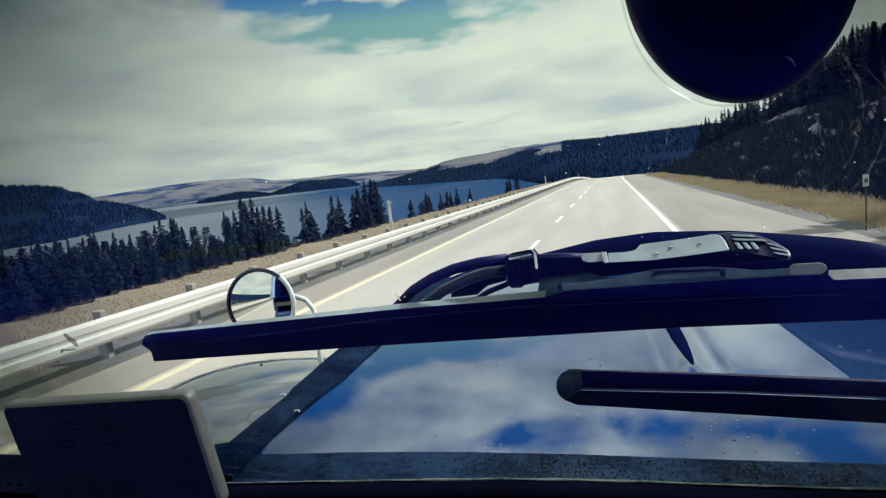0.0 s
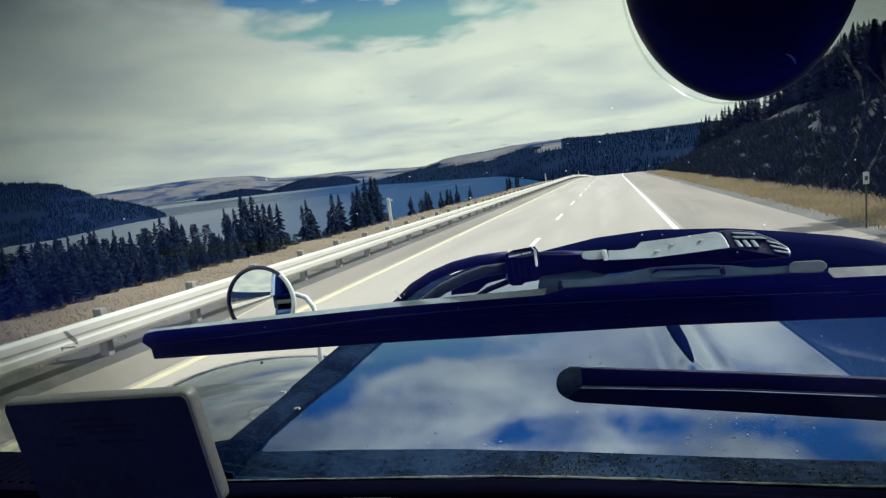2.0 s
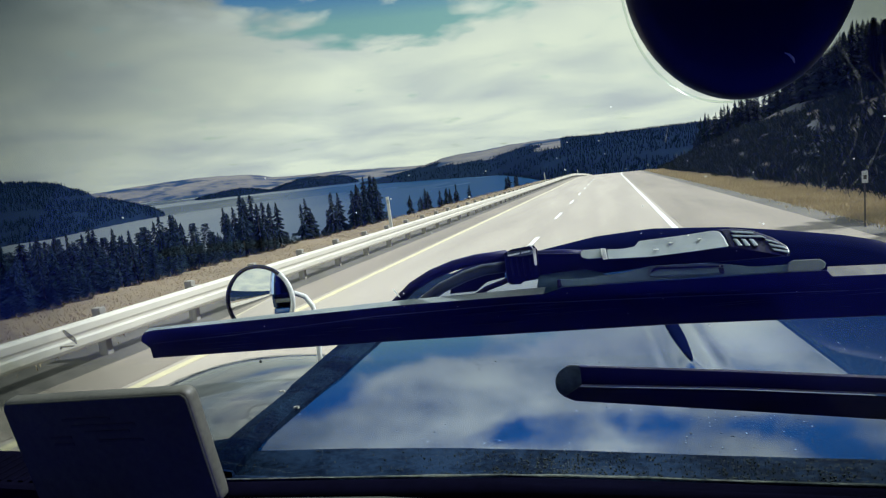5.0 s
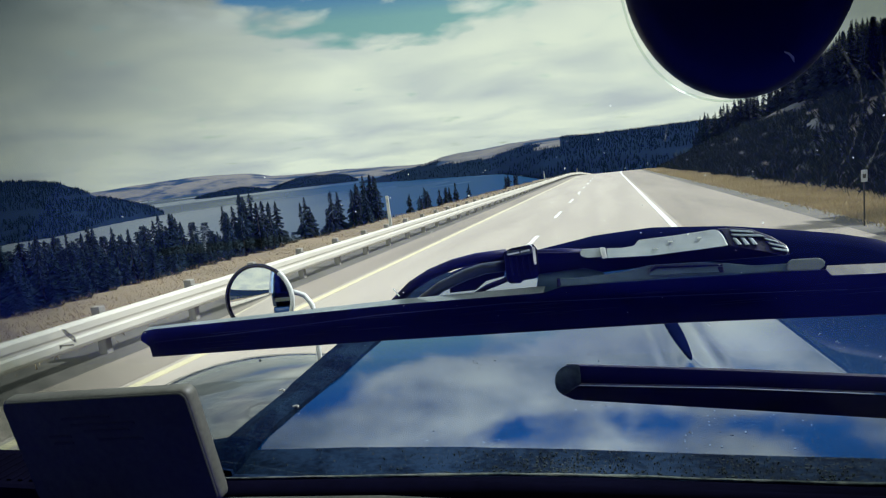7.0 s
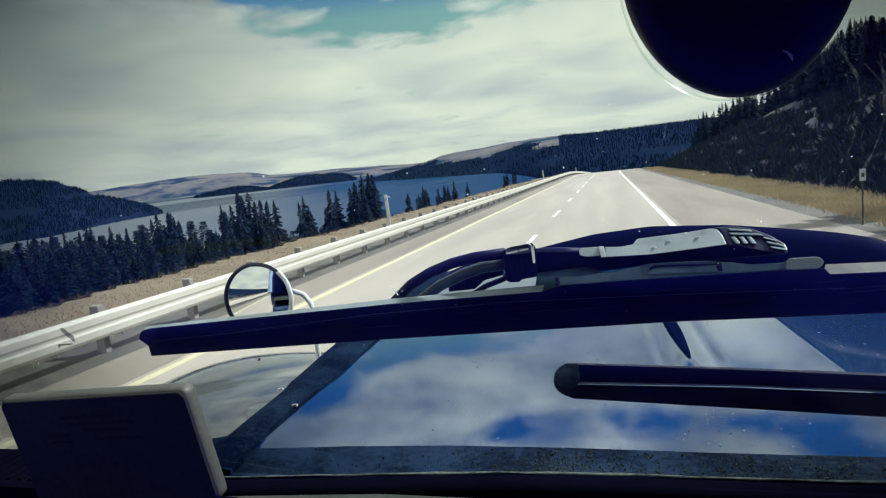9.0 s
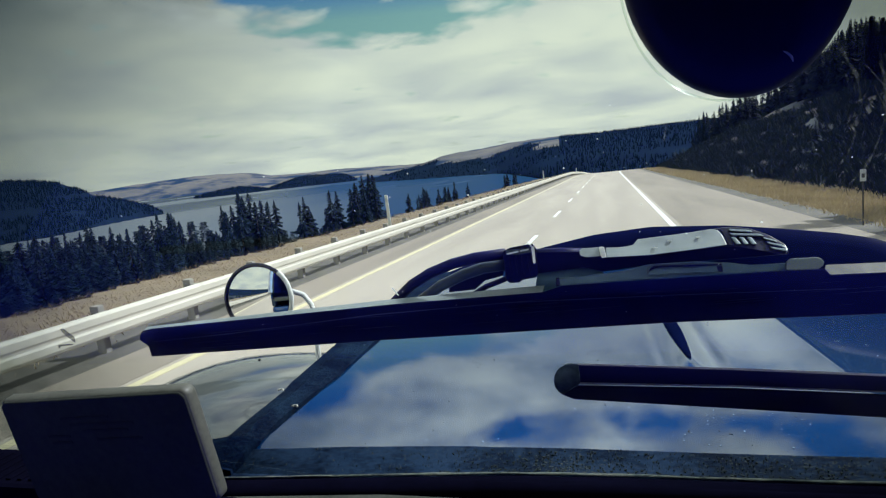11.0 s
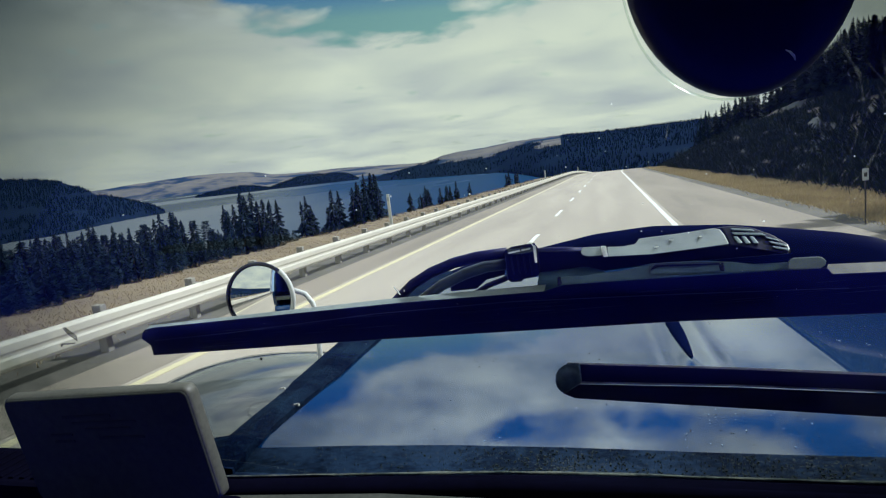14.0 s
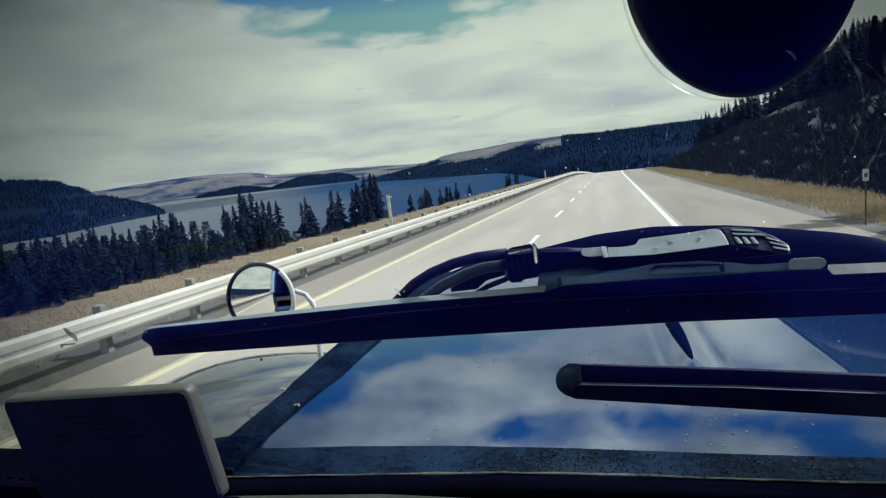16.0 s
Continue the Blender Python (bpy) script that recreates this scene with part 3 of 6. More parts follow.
ribbon(bm, 4.852, 5.6, -200, 420, -0.03, 0.1)
solid("gravel_shoulder", bm, GRAVEL, "strip of gravel along the asphalt edge", "gravel", "structure")
for s0, s1 in ((1.78, 4.845), (-6.345, -5.36)):
    bm = bmesh.new()
    ribbon(bm, s0, s1, -200, 420, 0.005, 0.004)
    part("paved_shoulder", bm, SHOULDER, road, "browner worn shoulder asphalt")
bm = bmesh.new()
ribbon(bm, -5.25, -5.11, -200, 420, 0.006, 0.005)
part("yellow_line", bm, LINE_YELLOW, road, "worn yellow edge line")
bm = bmesh.new()
ribbon(bm, 1.50, 1.65, -200, 420, 0.006, 0.005)
part("white_line", bm, LINE_WHITE, road, "white edge line")
for k in range(-8, 30):
    bm = bmesh.new()
    ribbon(bm, -2.19, -2.07, 14.4 + 9 * k, 17.5 + 9 * k, 0.006, 0.005, 1.5)
    part("lane_dash", bm, LINE_WHITE, road)


# ---- guardrails ----
def beam_mesh(length):
    """A W-shaped steel beam along y, its face towards +x."""
    prof = [(0.005, 0.178), (0.025, 0.168), (0.045, 0.128), (0.045, 0.045), (0.030, 0.015), (0.030, -0.015), (0.045, -0.045), (0.045, -0.128), (0.025, -0.168), (0.005, -0.178)]
    bm = bmesh.new()
    rows = []
    for y in (0.0, length):
        rows.append([bm.verts.new((x, y, z)) for x, z in prof] + [bm.verts.new((x - 0.006, y, z)) for x, z in prof[::-1]])
    n = len(rows[0])
    for k in range(n):
        bm.faces.new((rows[0][k], rows[0][(k + 1) % n], rows[1][(k + 1) % n], rows[1][k]))
    return finish("beam", bm, GALVANISED)


def post_mesh():
    bm = bmesh.new()
    box(bm, -0.075, 0.075, -0.055, 0.055, -0.5, 0.665, 0.02)
    return finish("post", bm, POST_WOOD)


def spacer_mesh():
    bm = bmesh.new()
    box(bm, -0.07, 0.07, -0.06, 0.06, -0.17, 0.17, 0.01)
    return finish("spacer", bm, POST_WOOD)


BEAM, POST, SPACER = beam_mesh(3.84), post_mesh(), spacer_mesh()


def guardrail(s, y0, y1, face, label):
    """Beams on posts along the road; face 1 looks towards +x, -1 towards -x."""
    g = thing("guardrail", label, "guardrail")
    n = round((y1 - y0) / 3.81)
    for i in range(n):
        y = y0 + i * 3.81
        a, c = Vector((road_x(y) + s, y, road_z(y))), Vector((road_x(y + 3.81) + s, y + 3.81, road_z(y + 3.81)))
        d = c - a
        yaw = math.degrees(math.atan2(-d.x, d.y))
        pitch = math.degrees(math.atan2(d.z, math.hypot(d.x, d.y)))
        shared("beam", BEAM, g, pose(a.x, a.y, a.z + 0.41, 0, 0, yaw) @ pose(0, 0, 0, pitch if face > 0 else -pitch, 0, 0 if face > 0 else 180) @ pose(0, 0 if face > 0 else -3.81, 0))
        for h in (0, 1):
            p = a + d * (h / 2)
            jig = random.uniform(-0.02, 0.02)
            shared("post", POST, g, pose(p.x - face * 0.215, p.y, p.z + jig, 0, random.uniform(-1.5, 1.5), yaw))
            shared("spacer", SPACER, g, pose(p.x - face * 0.073, p.y, p.z + 0.41 + jig, 0, 0, yaw))
    return g


guardrail(-6.72, -60.0, 230.0, 1, "long galvanised steel guardrail on wooden posts beside the yellow line")
guardrail(6.4, 172.0, 236.0, -1, "short steel guardrail on the wooded side past the crest")
guardrail(6.4, -200.0, -112.0, -1, "steel guardrail on the wooded side behind the truck")


def delineator(s, y):
    g = thing("delineator_post", "slim white plastic delineator post behind the guardrail", "road post", "delineators along the verge", at=pose(road_x(y) + s, y, land(road_x(y) + s, y)[0] - 0.05, 0, -1.0, 0))
    bm = bmesh.new()
    box(bm, -0.055, 0.055, -0.02, 0.02, -0.2, 1.62, 0.012)
    part("post", bm, POST_WHITE, g)
    bm = bmesh.new()
    box(bm, -0.04, 0.04, -0.026, -0.021, 1.38, 1.52)
    part("reflector", bm, PLATE_GREY, g, "grey reflector strip")


for y in (-165, -112, -62, 20.7, 76, 132, 190):
    delineator(-7.75, y)


def marker_post(s, y):
    g = thing("marker_post", "thin dark steel post with a small pale plate on the grass", "road post", at=pose(road_x(y) + s, y, road_z(y) - 0.15))
    bm = bmesh.new()
    box(bm, -0.014, 0.014, -0.010, 0.010, -0.2, 1.30, 0.003)
    part("post", bm, POST_DARK, g)
    bm = bmesh.new()
    box(bm, -0.06, 0.06, -0.02, -0.014, 1.08, 1.34, 0.004)
    pl = part("plate", bm, PLATE_GREY, g, "small pale plate")
    bm = bmesh.new()
    box(bm, -0.03, 0.03, -0.0245, -0.0215, 1.16, 1.25)
    part("bar", bm, POST_DARK, pl)


marker_post(5.25, 15.1)
marker_post(5.4, 96.0)


# ---- truck ----
CZ = EYE[2]
RAKE = radians(24)


def glass_at(u, v, w=0.0):
    """A place on the windscreen: u across, v up the glass from its foot, w out of the cab."""
    return Vector((u, 0.69 - v * math.sin(RAKE) + w * math.cos(RAKE), CZ - 0.375 + v * math.cos(RAKE) + w * math.sin(RAKE)))


truck = thing("truck", "blue truck with glossy bonnet, parked wipers and fender mirror", "truck")


def hood_z(x, y):
    z = -0.400 - 0.03 * y - 0.012 * max(0, y - 1.9) ** 2
    z -= 0.010 * (x + 0.12) ** 2
    # the crease along the middle, dying out towards the windscreen
    k = smoothstep(1.08, 1.24, y)
    c = 0.127 - 0.039 * (y - 1.218)
    d = x - c
    z += k * (0.0045 * math.exp(-(d / 0.020) ** 2) - 0.0016 * math.exp(-((abs(d) - 0.045) / 0.018) ** 2))
    e = x - (0.373 - 0.055 * (y - 1.1))
    if e > 0:
        z -= 0.325 * e + 0.0016 * math.exp(-((e - 0.016) / 0.008) ** 2)
    if x < -0.66:
        z -= 0.6 * (-0.66 - x)
    return CZ + z


bm = bmesh.new()
NX, NY = 300, 90
grid = []
for j in range(NY + 1):
    y = 0.79 + (2.62 - 0.79) * j / NY
    x0, x1 = -0.585 - 0.03 * (y - 0.8), 1.02 - 0.06 * (y - 0.8)
    grid.append([bm.verts.new((x0 + (x1 - x0) * i / NX, y, hood_z(x0 + (x1 - x0) * i / NX, y))) for i in range(NX + 1)])
for a, c in zip(grid, grid[1:]):
    for i in range(NX):
        bm.faces.new((a[i], a[i + 1], c[i + 1], c[i]))
# turn the rim down so that the sheet has a lip
rim = [grid[0], grid[-1], [g[0] for g in grid], [g[-1] for g in grid]]
for line in rim:
    low = [bm.verts.new(v.co - Vector((0, 0, 0.05))) for v in line]
    for i in range(len(line) - 1):
        bm.faces.new((line[i], line[i + 1], low[i + 1], low[i]))
hood = part("hood", bm, PAINT, truck, "glossy blue bonnet that mirrors the clouds", smooth=True)

# dried water marks and dust on the bonnet
rhood = random.Random(31)
for name, mat, count, lo, hi, label in (("water_marks", MARK, 170, 0.0004, 0.0015, "dried pale water marks on the paint"), ("dirt_flecks", DIRT, 150, 0.0005, 0.0018, "dark dirt flecks on the paint")):
    bm = bmesh.new()
    for _ in range(count):
        y = 0.84 + 1.2 * rhood.random() ** 1.8
        x = rhood.uniform(-0.56, 0.9)
        if rhood.random() < 0.5:
            x, y = rhood.gauss(0.12, 0.10), rhood.gauss(0.93, 0.05)
        if y < 0.83 or x < -0.57:
            continue
        r, a0 = lo + (hi - lo) * rhood.random() ** 3, rhood.uniform(0, 6.28)
        tall = rhood.uniform(0.6, 2.2)
        bm.faces.new([bm.verts.new((x + dx, y + dy, hood_z(x + dx, y + dy) + 0.0009)) for dx, dy in ((math.cos(a0 + k * 1.05) * r * rhood.uniform(0.6, 1.2), math.sin(a0 + k * 1.05) * r * tall * rhood.uniform(0.6, 1.2)) for k in range(6))])
    tagged(part(name, bm, mat, hood, label), kind="stuff")

bm = bmesh.new()
for _ in range(26):
    y = rhood.uniform(0.95, 1.5)
    x = 0.373 - 0.055 * (y - 1.1) + rhood.uniform(0.06, 0.42)
    n, w = rhood.uniform(0.0015, 0.005), rhood.uniform(0.0003, 0.0005)
    bm.faces.new([bm.verts.new((x + dx, y + dy, hood_z(x + dx, y + dy) + 0.0012)) for dx, dy in ((-n, -w), (n, -w + 0.0008), (n, w + 0.0008), (-n, w))])
tagged(part("scratches", bm, SPECK_GLINT, hood, "fine pale scratches in the paint"), kind="stuff")

# tapered strip in the middle of the bonnet, painting the dark of its crease
bm = bmesh.new()
rows = []
for j in range(25):
    y = 1.218 + 1.25 * (j / 24) ** 2
    c = 0.127 - 0.039 * (y - 1.218)
    w = 0.0025 + 0.0155 * min(1.0, (y - 1.218) / 0.20) ** 0.6
    rows.append([bm.verts.new((c + k * w, y, hood_z(c + k * w, y) + h)) for k, h in ((-1, -0.002), (-0.8, 0.0015), (-0.4, 0.0026), (0, 0.003), (0.4, 0.0026), (0.8, 0.0015), (1, -0.002))])
for a, c in zip(rows, rows[1:]):
    for k in range(6):
        bm.faces.new((a[k], a[k + 1], c[k + 1], c[k]))
bm.faces.new(rows[0])
part("crease_strip", bm, STRIP, hood, "dark tapered strip standing for the deep tone of the bonnet's crease", smooth=True)

# rubber strip along the bonnet's edge and the grimy cowl before the glass
bm = bmesh.new()
rows = []
STRIP_IN = ((0.70, -0.55), (0.795, -0.573), (0.88, -0.592), (0.95, -0.5985), (1.15, -0.589), (1.44, -0.611), (2.45, -0.67))
STRIP_OUT = ((0.70, -0.645), (0.82, -0.650), (0.934, -0.661), (1.034, -0.666), (1.066, -0.667), (1.085, -0.677), (1.40, -0.711), (2.45, -0.80))
for j in range(71):
    y = 0.70 + 1.75 * j / 70
    wob = 0.002 * noise.noise(Vector((0, y * 9, 1)))
    xi, xo = between(y, STRIP_IN) + wob, between(y, STRIP_OUT) + wob
    z = CZ - 0.404 - 0.03 * y + (0.02 if y < 0.8 else 0.006)
    rows.append([bm.verts.new(p) for p in ((xi, y, z - 0.02), (xi, y, z), ((xi + xo) / 2, y, z + 0.006), (xo, y, z), (xo, y, z - 0.03))])
for a, c in zip(rows, rows[1:]):
    for k in range(4):
        bm.faces.new((a[k], a[k + 1], c[k + 1], c[k]))
part("edge_seal", bm, SEAL_EDGE, truck, "grimy rubber strip along the bonnet's edge")
# clips where the strip is joined, coloured pale for their highlights
for x, y in ((-0.671, 1.045), (-0.596, 0.966)):
    bm = bmesh.new()
    tube(bm, [(x + 0.006 * math.cos(a), y + 0.008 * math.sin(a), CZ - 0.425) for a in (0.4 * k for k in range(8))], 0.0016, 6)
    part("strip_clip", bm, RUBBER_EDGE, truck, "clip on the strip, its highlight put into a pale colour", smooth=True)
COWL_FAR = ((-0.75, 0.778), (-0.571, 0.793), (-0.43, 0.807), (-0.25, 0.818), (-0.08, 0.8185), (0.064, 0.814), (0.2, 0.812), (0.5, 0.811), (1.1, 0.80))
COWL_NEAR = ((-0.75, 0.672), (-0.552, 0.692), (-0.384, 0.709), (-0.304, 0.717), (-0.152, 0.731), (-0.01, 0.7346), (0.18, 0.734), (0.5, 0.738), (1.1, 0.73))
bm = bmesh.new()
rows = []
for i in range(91):
    x = -0.75 + 1.85 * i / 90
    w = 0.0012 * noise.noise(Vector((x * 14, 0, 3)))
    yf, yn = between(x, COWL_FAR) + w, between(x, COWL_NEAR)
    rows.append([bm.verts.new((x, y, z)) for y, z in ((yf, CZ - 0.455), (yf, CZ - 0.4205), (yf * 0.5 + yn * 0.5, CZ - 0.419), (yn, CZ - 0.412), (yn - 0.006, CZ - 0.45))])
for a, c in zip(rows, rows[1:]):
    for k in range(4):
        bm.faces.new((a[k], a[k + 1], c[k + 1], c[k]))
part("cowl", bm, SEAL, truck, "dirty dark cowl strewn with grit")
bm = bmesh.new()
tube(bm, [(x, between(x, COWL_NEAR) + 0.0015 * noise.noise(Vector((x * 20, 0, 0))), CZ - 0.4115) for x in (-0.7 + 0.03 * i for i in range(60))], [0.0010 + 0.0030 * abs(noise.noise(Vector((i * 0.37, 2, 0)))) * (1.0 if 14 < i < 40 else 0.25) for i in range(60)], 6)
part("grime_line", bm, GRIME, truck, "line of dried grime along the seal")
# grit and leaf bits lying on the cowl
bm = bmesh.new()
rgrit = random.Random(8)
for _ in range(600):
    x, y = rgrit.uniform(-0.62, 0.45), 0.0
    if rgrit.random() < 0.5:
        x = rgrit.gauss(-0.05, 0.15)
    y = between(x, COWL_NEAR) + (between(x, COWL_FAR) - between(x, COWL_NEAR)) * (0.04 + 0.92 * rgrit.random() ** 1.4)
    c, r = Vector((x, y, CZ - 0.4165 + 0.0045 * smoothstep(0.77, 0.73, y))), 0.0004 + 0.0013 * rgrit.random() ** 3
    a0 = rgrit.uniform(0, 6.28)
    ring = [bm.verts.new(c + Vector((math.cos(a0 + k * 2.09) * r, math.sin(a0 + k * 2.09) * r * 1.4, -0.003))) for k in range(3)]
    tip = bm.verts.new(c + Vector((0, 0, 0.0004)))
    for k in range(3):
        bm.faces.new((ring[k], ring[(k + 1) % 3], tip))
tagged(part("grit", bm, GRIT, truck, "grit scattered on the cowl"), kind="stuff")
bm = bmesh.new()
for _ in range(1000):
    x = rgrit.triangular(-0.45, 0.42, 0.20) if rgrit.random() < 0.75 else rgrit.gauss(-0.10, 0.05)
    f = 0.02 + 0.85 * rgrit.random() ** 1.8
    y = between(x, COWL_NEAR) + (between(x, COWL_FAR) - between(x, COWL_NEAR)) * f
    z = CZ - 0.4190 + 0.0074 * (1 - f) ** 1.0 + 0.0009
    r, a0 = 0.0003 + 0.0019 * rgrit.random() ** 3, rgrit.uniform(0, 6.28)
    ring = [bm.verts.new((x + math.cos(a0 + k * 0.9) * r * rgrit.uniform(0.5, 1.5), y + math.sin(a0 + k * 0.9) * r * rgrit.uniform(0.4, 1.1), z)) for k in range(7)]
    low = bm.verts.new((x, y, z - 0.004))
    bm.faces.new(ring)
    for k in range(7):
        bm.faces.new((ring[k], ring[(k + 1) % 7], low))
tagged(part("dried_mud", bm, MUD, truck, "flecks of dried mud on the cowl"), kind="stuff")
# pale dust: scattered, heaped in one patch and thicker towards the far side
bm = bmesh.new()
for k in range(1500):
    x = rgrit.gauss(-0.075, 0.035) if k < 330 else (rgrit.uniform(-0.55, 0.45) if k < 560 else rgrit.triangular(0.02, 0.46, 0.30))
    f = min(0.97, abs(rgrit.gauss(0.10, 0.30)) if k < 330 else rgrit.random())
    y = between(x, COWL_NEAR) + (between(x, COWL_FAR) - between(x, COWL_NEAR)) * f
    r, a0 = 0.0003 + 0.0012 * rgrit.random() ** 2.5, rgrit.uniform(0, 6.28)
    bm.faces.new([bm.verts.new((x + math.cos(a0 + i * 1.25) * r * rgrit.uniform(0.5, 1.5), y + math.sin(a0 + i * 1.25) * r * rgrit.uniform(0.5, 1.2), CZ - 0.4190 + 0.0074 * (1 - f) + 0.0014)) for i in range(5)])
tagged(part("pale_dust", bm, DUST, truck, "pale dust and chaff on the cowl"), kind="stuff")
bm = bmesh.new()
rows = []
for i in range(61):
    x = -1.15 + 2.4 * i / 60
    y = between(x, COWL_NEAR)
    rows.append([bm.verts.new((x, y + d, CZ + h)) for d, h in ((-0.003, -0.45), (-0.003, -0.416), (-0.008, -0.411), (-0.020, -0.409), (-0.033, -0.411), (-0.038, -0.417), (-0.038, -0.45))])
for a, c in zip(rows, rows[1:]):
    for k in range(6):
        bm.faces.new((a[k], a[k + 1], c[k + 1], c[k]))
part("windscreen_seal", bm, SEAL_BLACK, truck, "black rubber windscreen seal", smooth=True)

# smoked deflector at the bonnet's front edge
bm = bmesh.new()
rows = []
for i in range(49):
    x = -0.74 + 1.86 * i / 48
    top = between(x, ((-0.74, -0.50), (-0.62, -0.462), (-0.32, -0.420), (-0.08, -0.378), (0.146, -0.362), (0.43, -0.377), (0.574, -0.396), (0.70, -0.414), (0.80, -0.429), (0.90, -0.451), (0.94, -0.462), (0.98, -0.483), (1.12, -0.55)))
    bow = 2.60 - 0.10 * (x - 0.15) ** 2
    base = min(top - 0.01, hood_z(min(x, 0.95), 2.55) - CZ - 0.03)
    rows.append([bm.verts.new(p) for p in ((x, bow - 0.02, CZ + base), (x, bow - 0.03, CZ + (base + top) / 2), (x, bow, CZ + top), (x, bow + 0.006, CZ + top), (x, bow + 0.02, CZ + base))])
for a, c in zip(rows, rows[1:]):
    for k in range(5):
        bm.faces.new((a[k], a[(k + 1) % 5], c[(k + 1) % 5], c[k]))
part("bug_deflector", bm, DEFLECTOR, truck, "smoked acrylic deflector on the bonnet's nose", smooth=True)


# fender with a rounded top
def fender(side, name):
    bm = bmesh.new()
    rows = []
    for j in range(33):
        k = -1 + 2 * j / 32
        y = 1.55 + 0.95 * k
        crown = (1 - abs(k) ** 2.6)
        row = []
        for i in range(17):
            a = math.pi * i / 16
            x = 1.12 + 0.48 * -math.cos(a)
            z = CZ - 0.585 - 0.55 * (1 - crown) - 0.42 * (1 - math.sin(a) ** 0.32)
            row.append(bm.verts.new((side * x, y, z)))
        rows.append(row)
    for a, c in zip(rows, rows[1:]):
        for i in range(16):
            bm.faces.new((a[i], a[i + 1], c[i + 1], c[i]))
    return part(name, bm, PAINT_DULL, truck, "rounded blue fender, dust and the road's reflection in its colour", smooth=True)


fender(-1, "fender")
ob = fender(1, "fender")
ob.location.x = 0.27

# body under the bonnet, wheels and the cab round the camera
bm = bmesh.new()
box(bm, -0.60, 0.92, 0.75, 2.55, 0.55, CZ - 0.76, 0.04)
part("engine_bay", bm, PAINT, truck)
bm = bmesh.new()
box(bm, -1.45, 1.72, 2.56, 2.78, 0.50, 0.80, 0.03)
part("bumper", bm, CHROME, truck, "chrome bumper")


def wheel(x, y):
    bm = bmesh.new()
    prof = [(0.26, -0.11), (0.44, -0.13), (0.48, -0.10), (0.48, 0.10), (0.44, 0.13), (0.26, 0.11)]
    rings = []
    for k in range(32):
        a = 2 * math.pi * k / 32
        rings.append([bm.verts.new((w, r * math.cos(a), r * math.sin(a))) for r, w in prof])
    for k in range(32):
        a, c = rings[k], rings[(k + 1) % 32]
        for i in range(6):
            bm.faces.new((a[i], a[(i + 1) % 6], c[(i + 1) % 6], c[i]))
    tyre = part("wheel", bm, TYRE, truck, smooth=True)
    tyre.location = (x, y, road_z(y) + 0.48)
    bm = bmesh.new()
    bmesh.ops.create_cone(bm, cap_ends=True, segments=24, radius1=0.27, radius2=0.20, depth=0.16, matrix=Matrix.Rotation(math.pi / 2, 4, "Y"))
    part("rim", bm, CHROME, tyre)


for x, y in ((-1.12, 1.5), (1.39, 1.5), (-1.02, -2.2), (1.20, -2.2)):
    wheel(x, y)
bm = bmesh.new()
box(bm, -1.20, 1.32, -0.95, 0.66, 0.55, CZ - 0.55, 0.05)
part("cab_floor", bm, PAINT, truck, "blue lower cab body")
bm = bmesh.new()
box(bm, -1.20, 1.32, -0.95, 0.42, CZ + 0.42, CZ + 0.50, 0.03)
part("cab_roof", bm, PAINT, truck)
bm = bmesh.new()
box(bm, -1.20, 1.32, -1.03, -0.955, CZ - 0.56, CZ + 0.42, 0.01)
part("cab_back", bm, CAB_TRIM, truck)
for x0 in (-1.20, 1.26):
    bm = bmesh.new()
    box(bm, x0, x0 + 0.06, -0.95, 0.60, CZ - 0.552, CZ - 0.02, 0.01)
    part("door_panel", bm, PAINT, truck)
    bm = bmesh.new()
    xi = x0 + 0.063 if x0 < 0 else x0 - 0.013
    box(bm, xi, xi + 0.01, -0.90, 0.58, CZ - 0.545, CZ - 0.025, 0.002)
    # navy so that the mirrored veil has no seam at the door
    part("door_trim", bm, VEIL_NAVY, truck, "unseen door lining, navy to carry on the windscreen's veil")
    bm = bmesh.new()
    xw = x0 + 0.012 if x0 < 0 else x0 + 0.048
    bm.faces.new([bm.verts.new((xw, y, z)) for y, z in ((-0.94, CZ - 0.02), (0.50, CZ - 0.02), (0.345, CZ + 0.42), (-0.94, CZ + 0.42))])
    part("door_window", bm, WINDSCREEN, truck, "clear side window").visible_shadow = False
    bm = bmesh.new()
    tube(bm, [(x0 + 0.03, 0.70, CZ - 0.36), (x0 + 0.03, 0.36, CZ + 0.44)], 0.04, 8)
    part("pillar", bm, CHROME, truck, "bright metal pillar")
bm = bmesh.new()
box(bm, -1.20, 1.32, -3.6, -1.05, 0.70, CZ - 0.40, 0.05)
part("cargo_bed", bm, PAINT, truck)
# dashboard: a dark panel at the foot of the glass; the blue behind it is added, unseen, for the windscreen to mirror
def lay(rows_of, mat, name, label):
    bm = bmesh.new()
    rows = []
    for i in range(41):
        x = -1.135 + 2.39 * i / 40
        rows.append([bm.verts.new((x, y, CZ + z)) for y, z in rows_of])
    for a, c in zip(rows, rows[1:]):
        for k in range(len(rows_of) - 1):
            bm.faces.new((a[k], a[k + 1], c[k + 1], c[k]))
    part(name, bm, mat, truck, label, smooth=True)


lay(((0.688, -0.47), (0.686, -0.424), (0.678, -0.418), (0.60, -0.418), (0.53, -0.422), (0.525, -0.45)), PANEL_GREY, "defroster_panel", "dull grey panel along the foot of the glass")
lay(((0.515, -0.46), (0.508, -0.365), (0.496, -0.352), (0.47, -0.349), (0.10, -0.36), (-0.05, -0.39), (-0.08, -0.56)), VEIL_BLUE, "dashboard", "unseen dashboard top, blue to cast a navy veil on the windscreen")

bm = bmesh.new()
box(bm, -1.12, 1.24, -0.94, -0.085, CZ - 0.548, CZ - 0.53, 0.004)
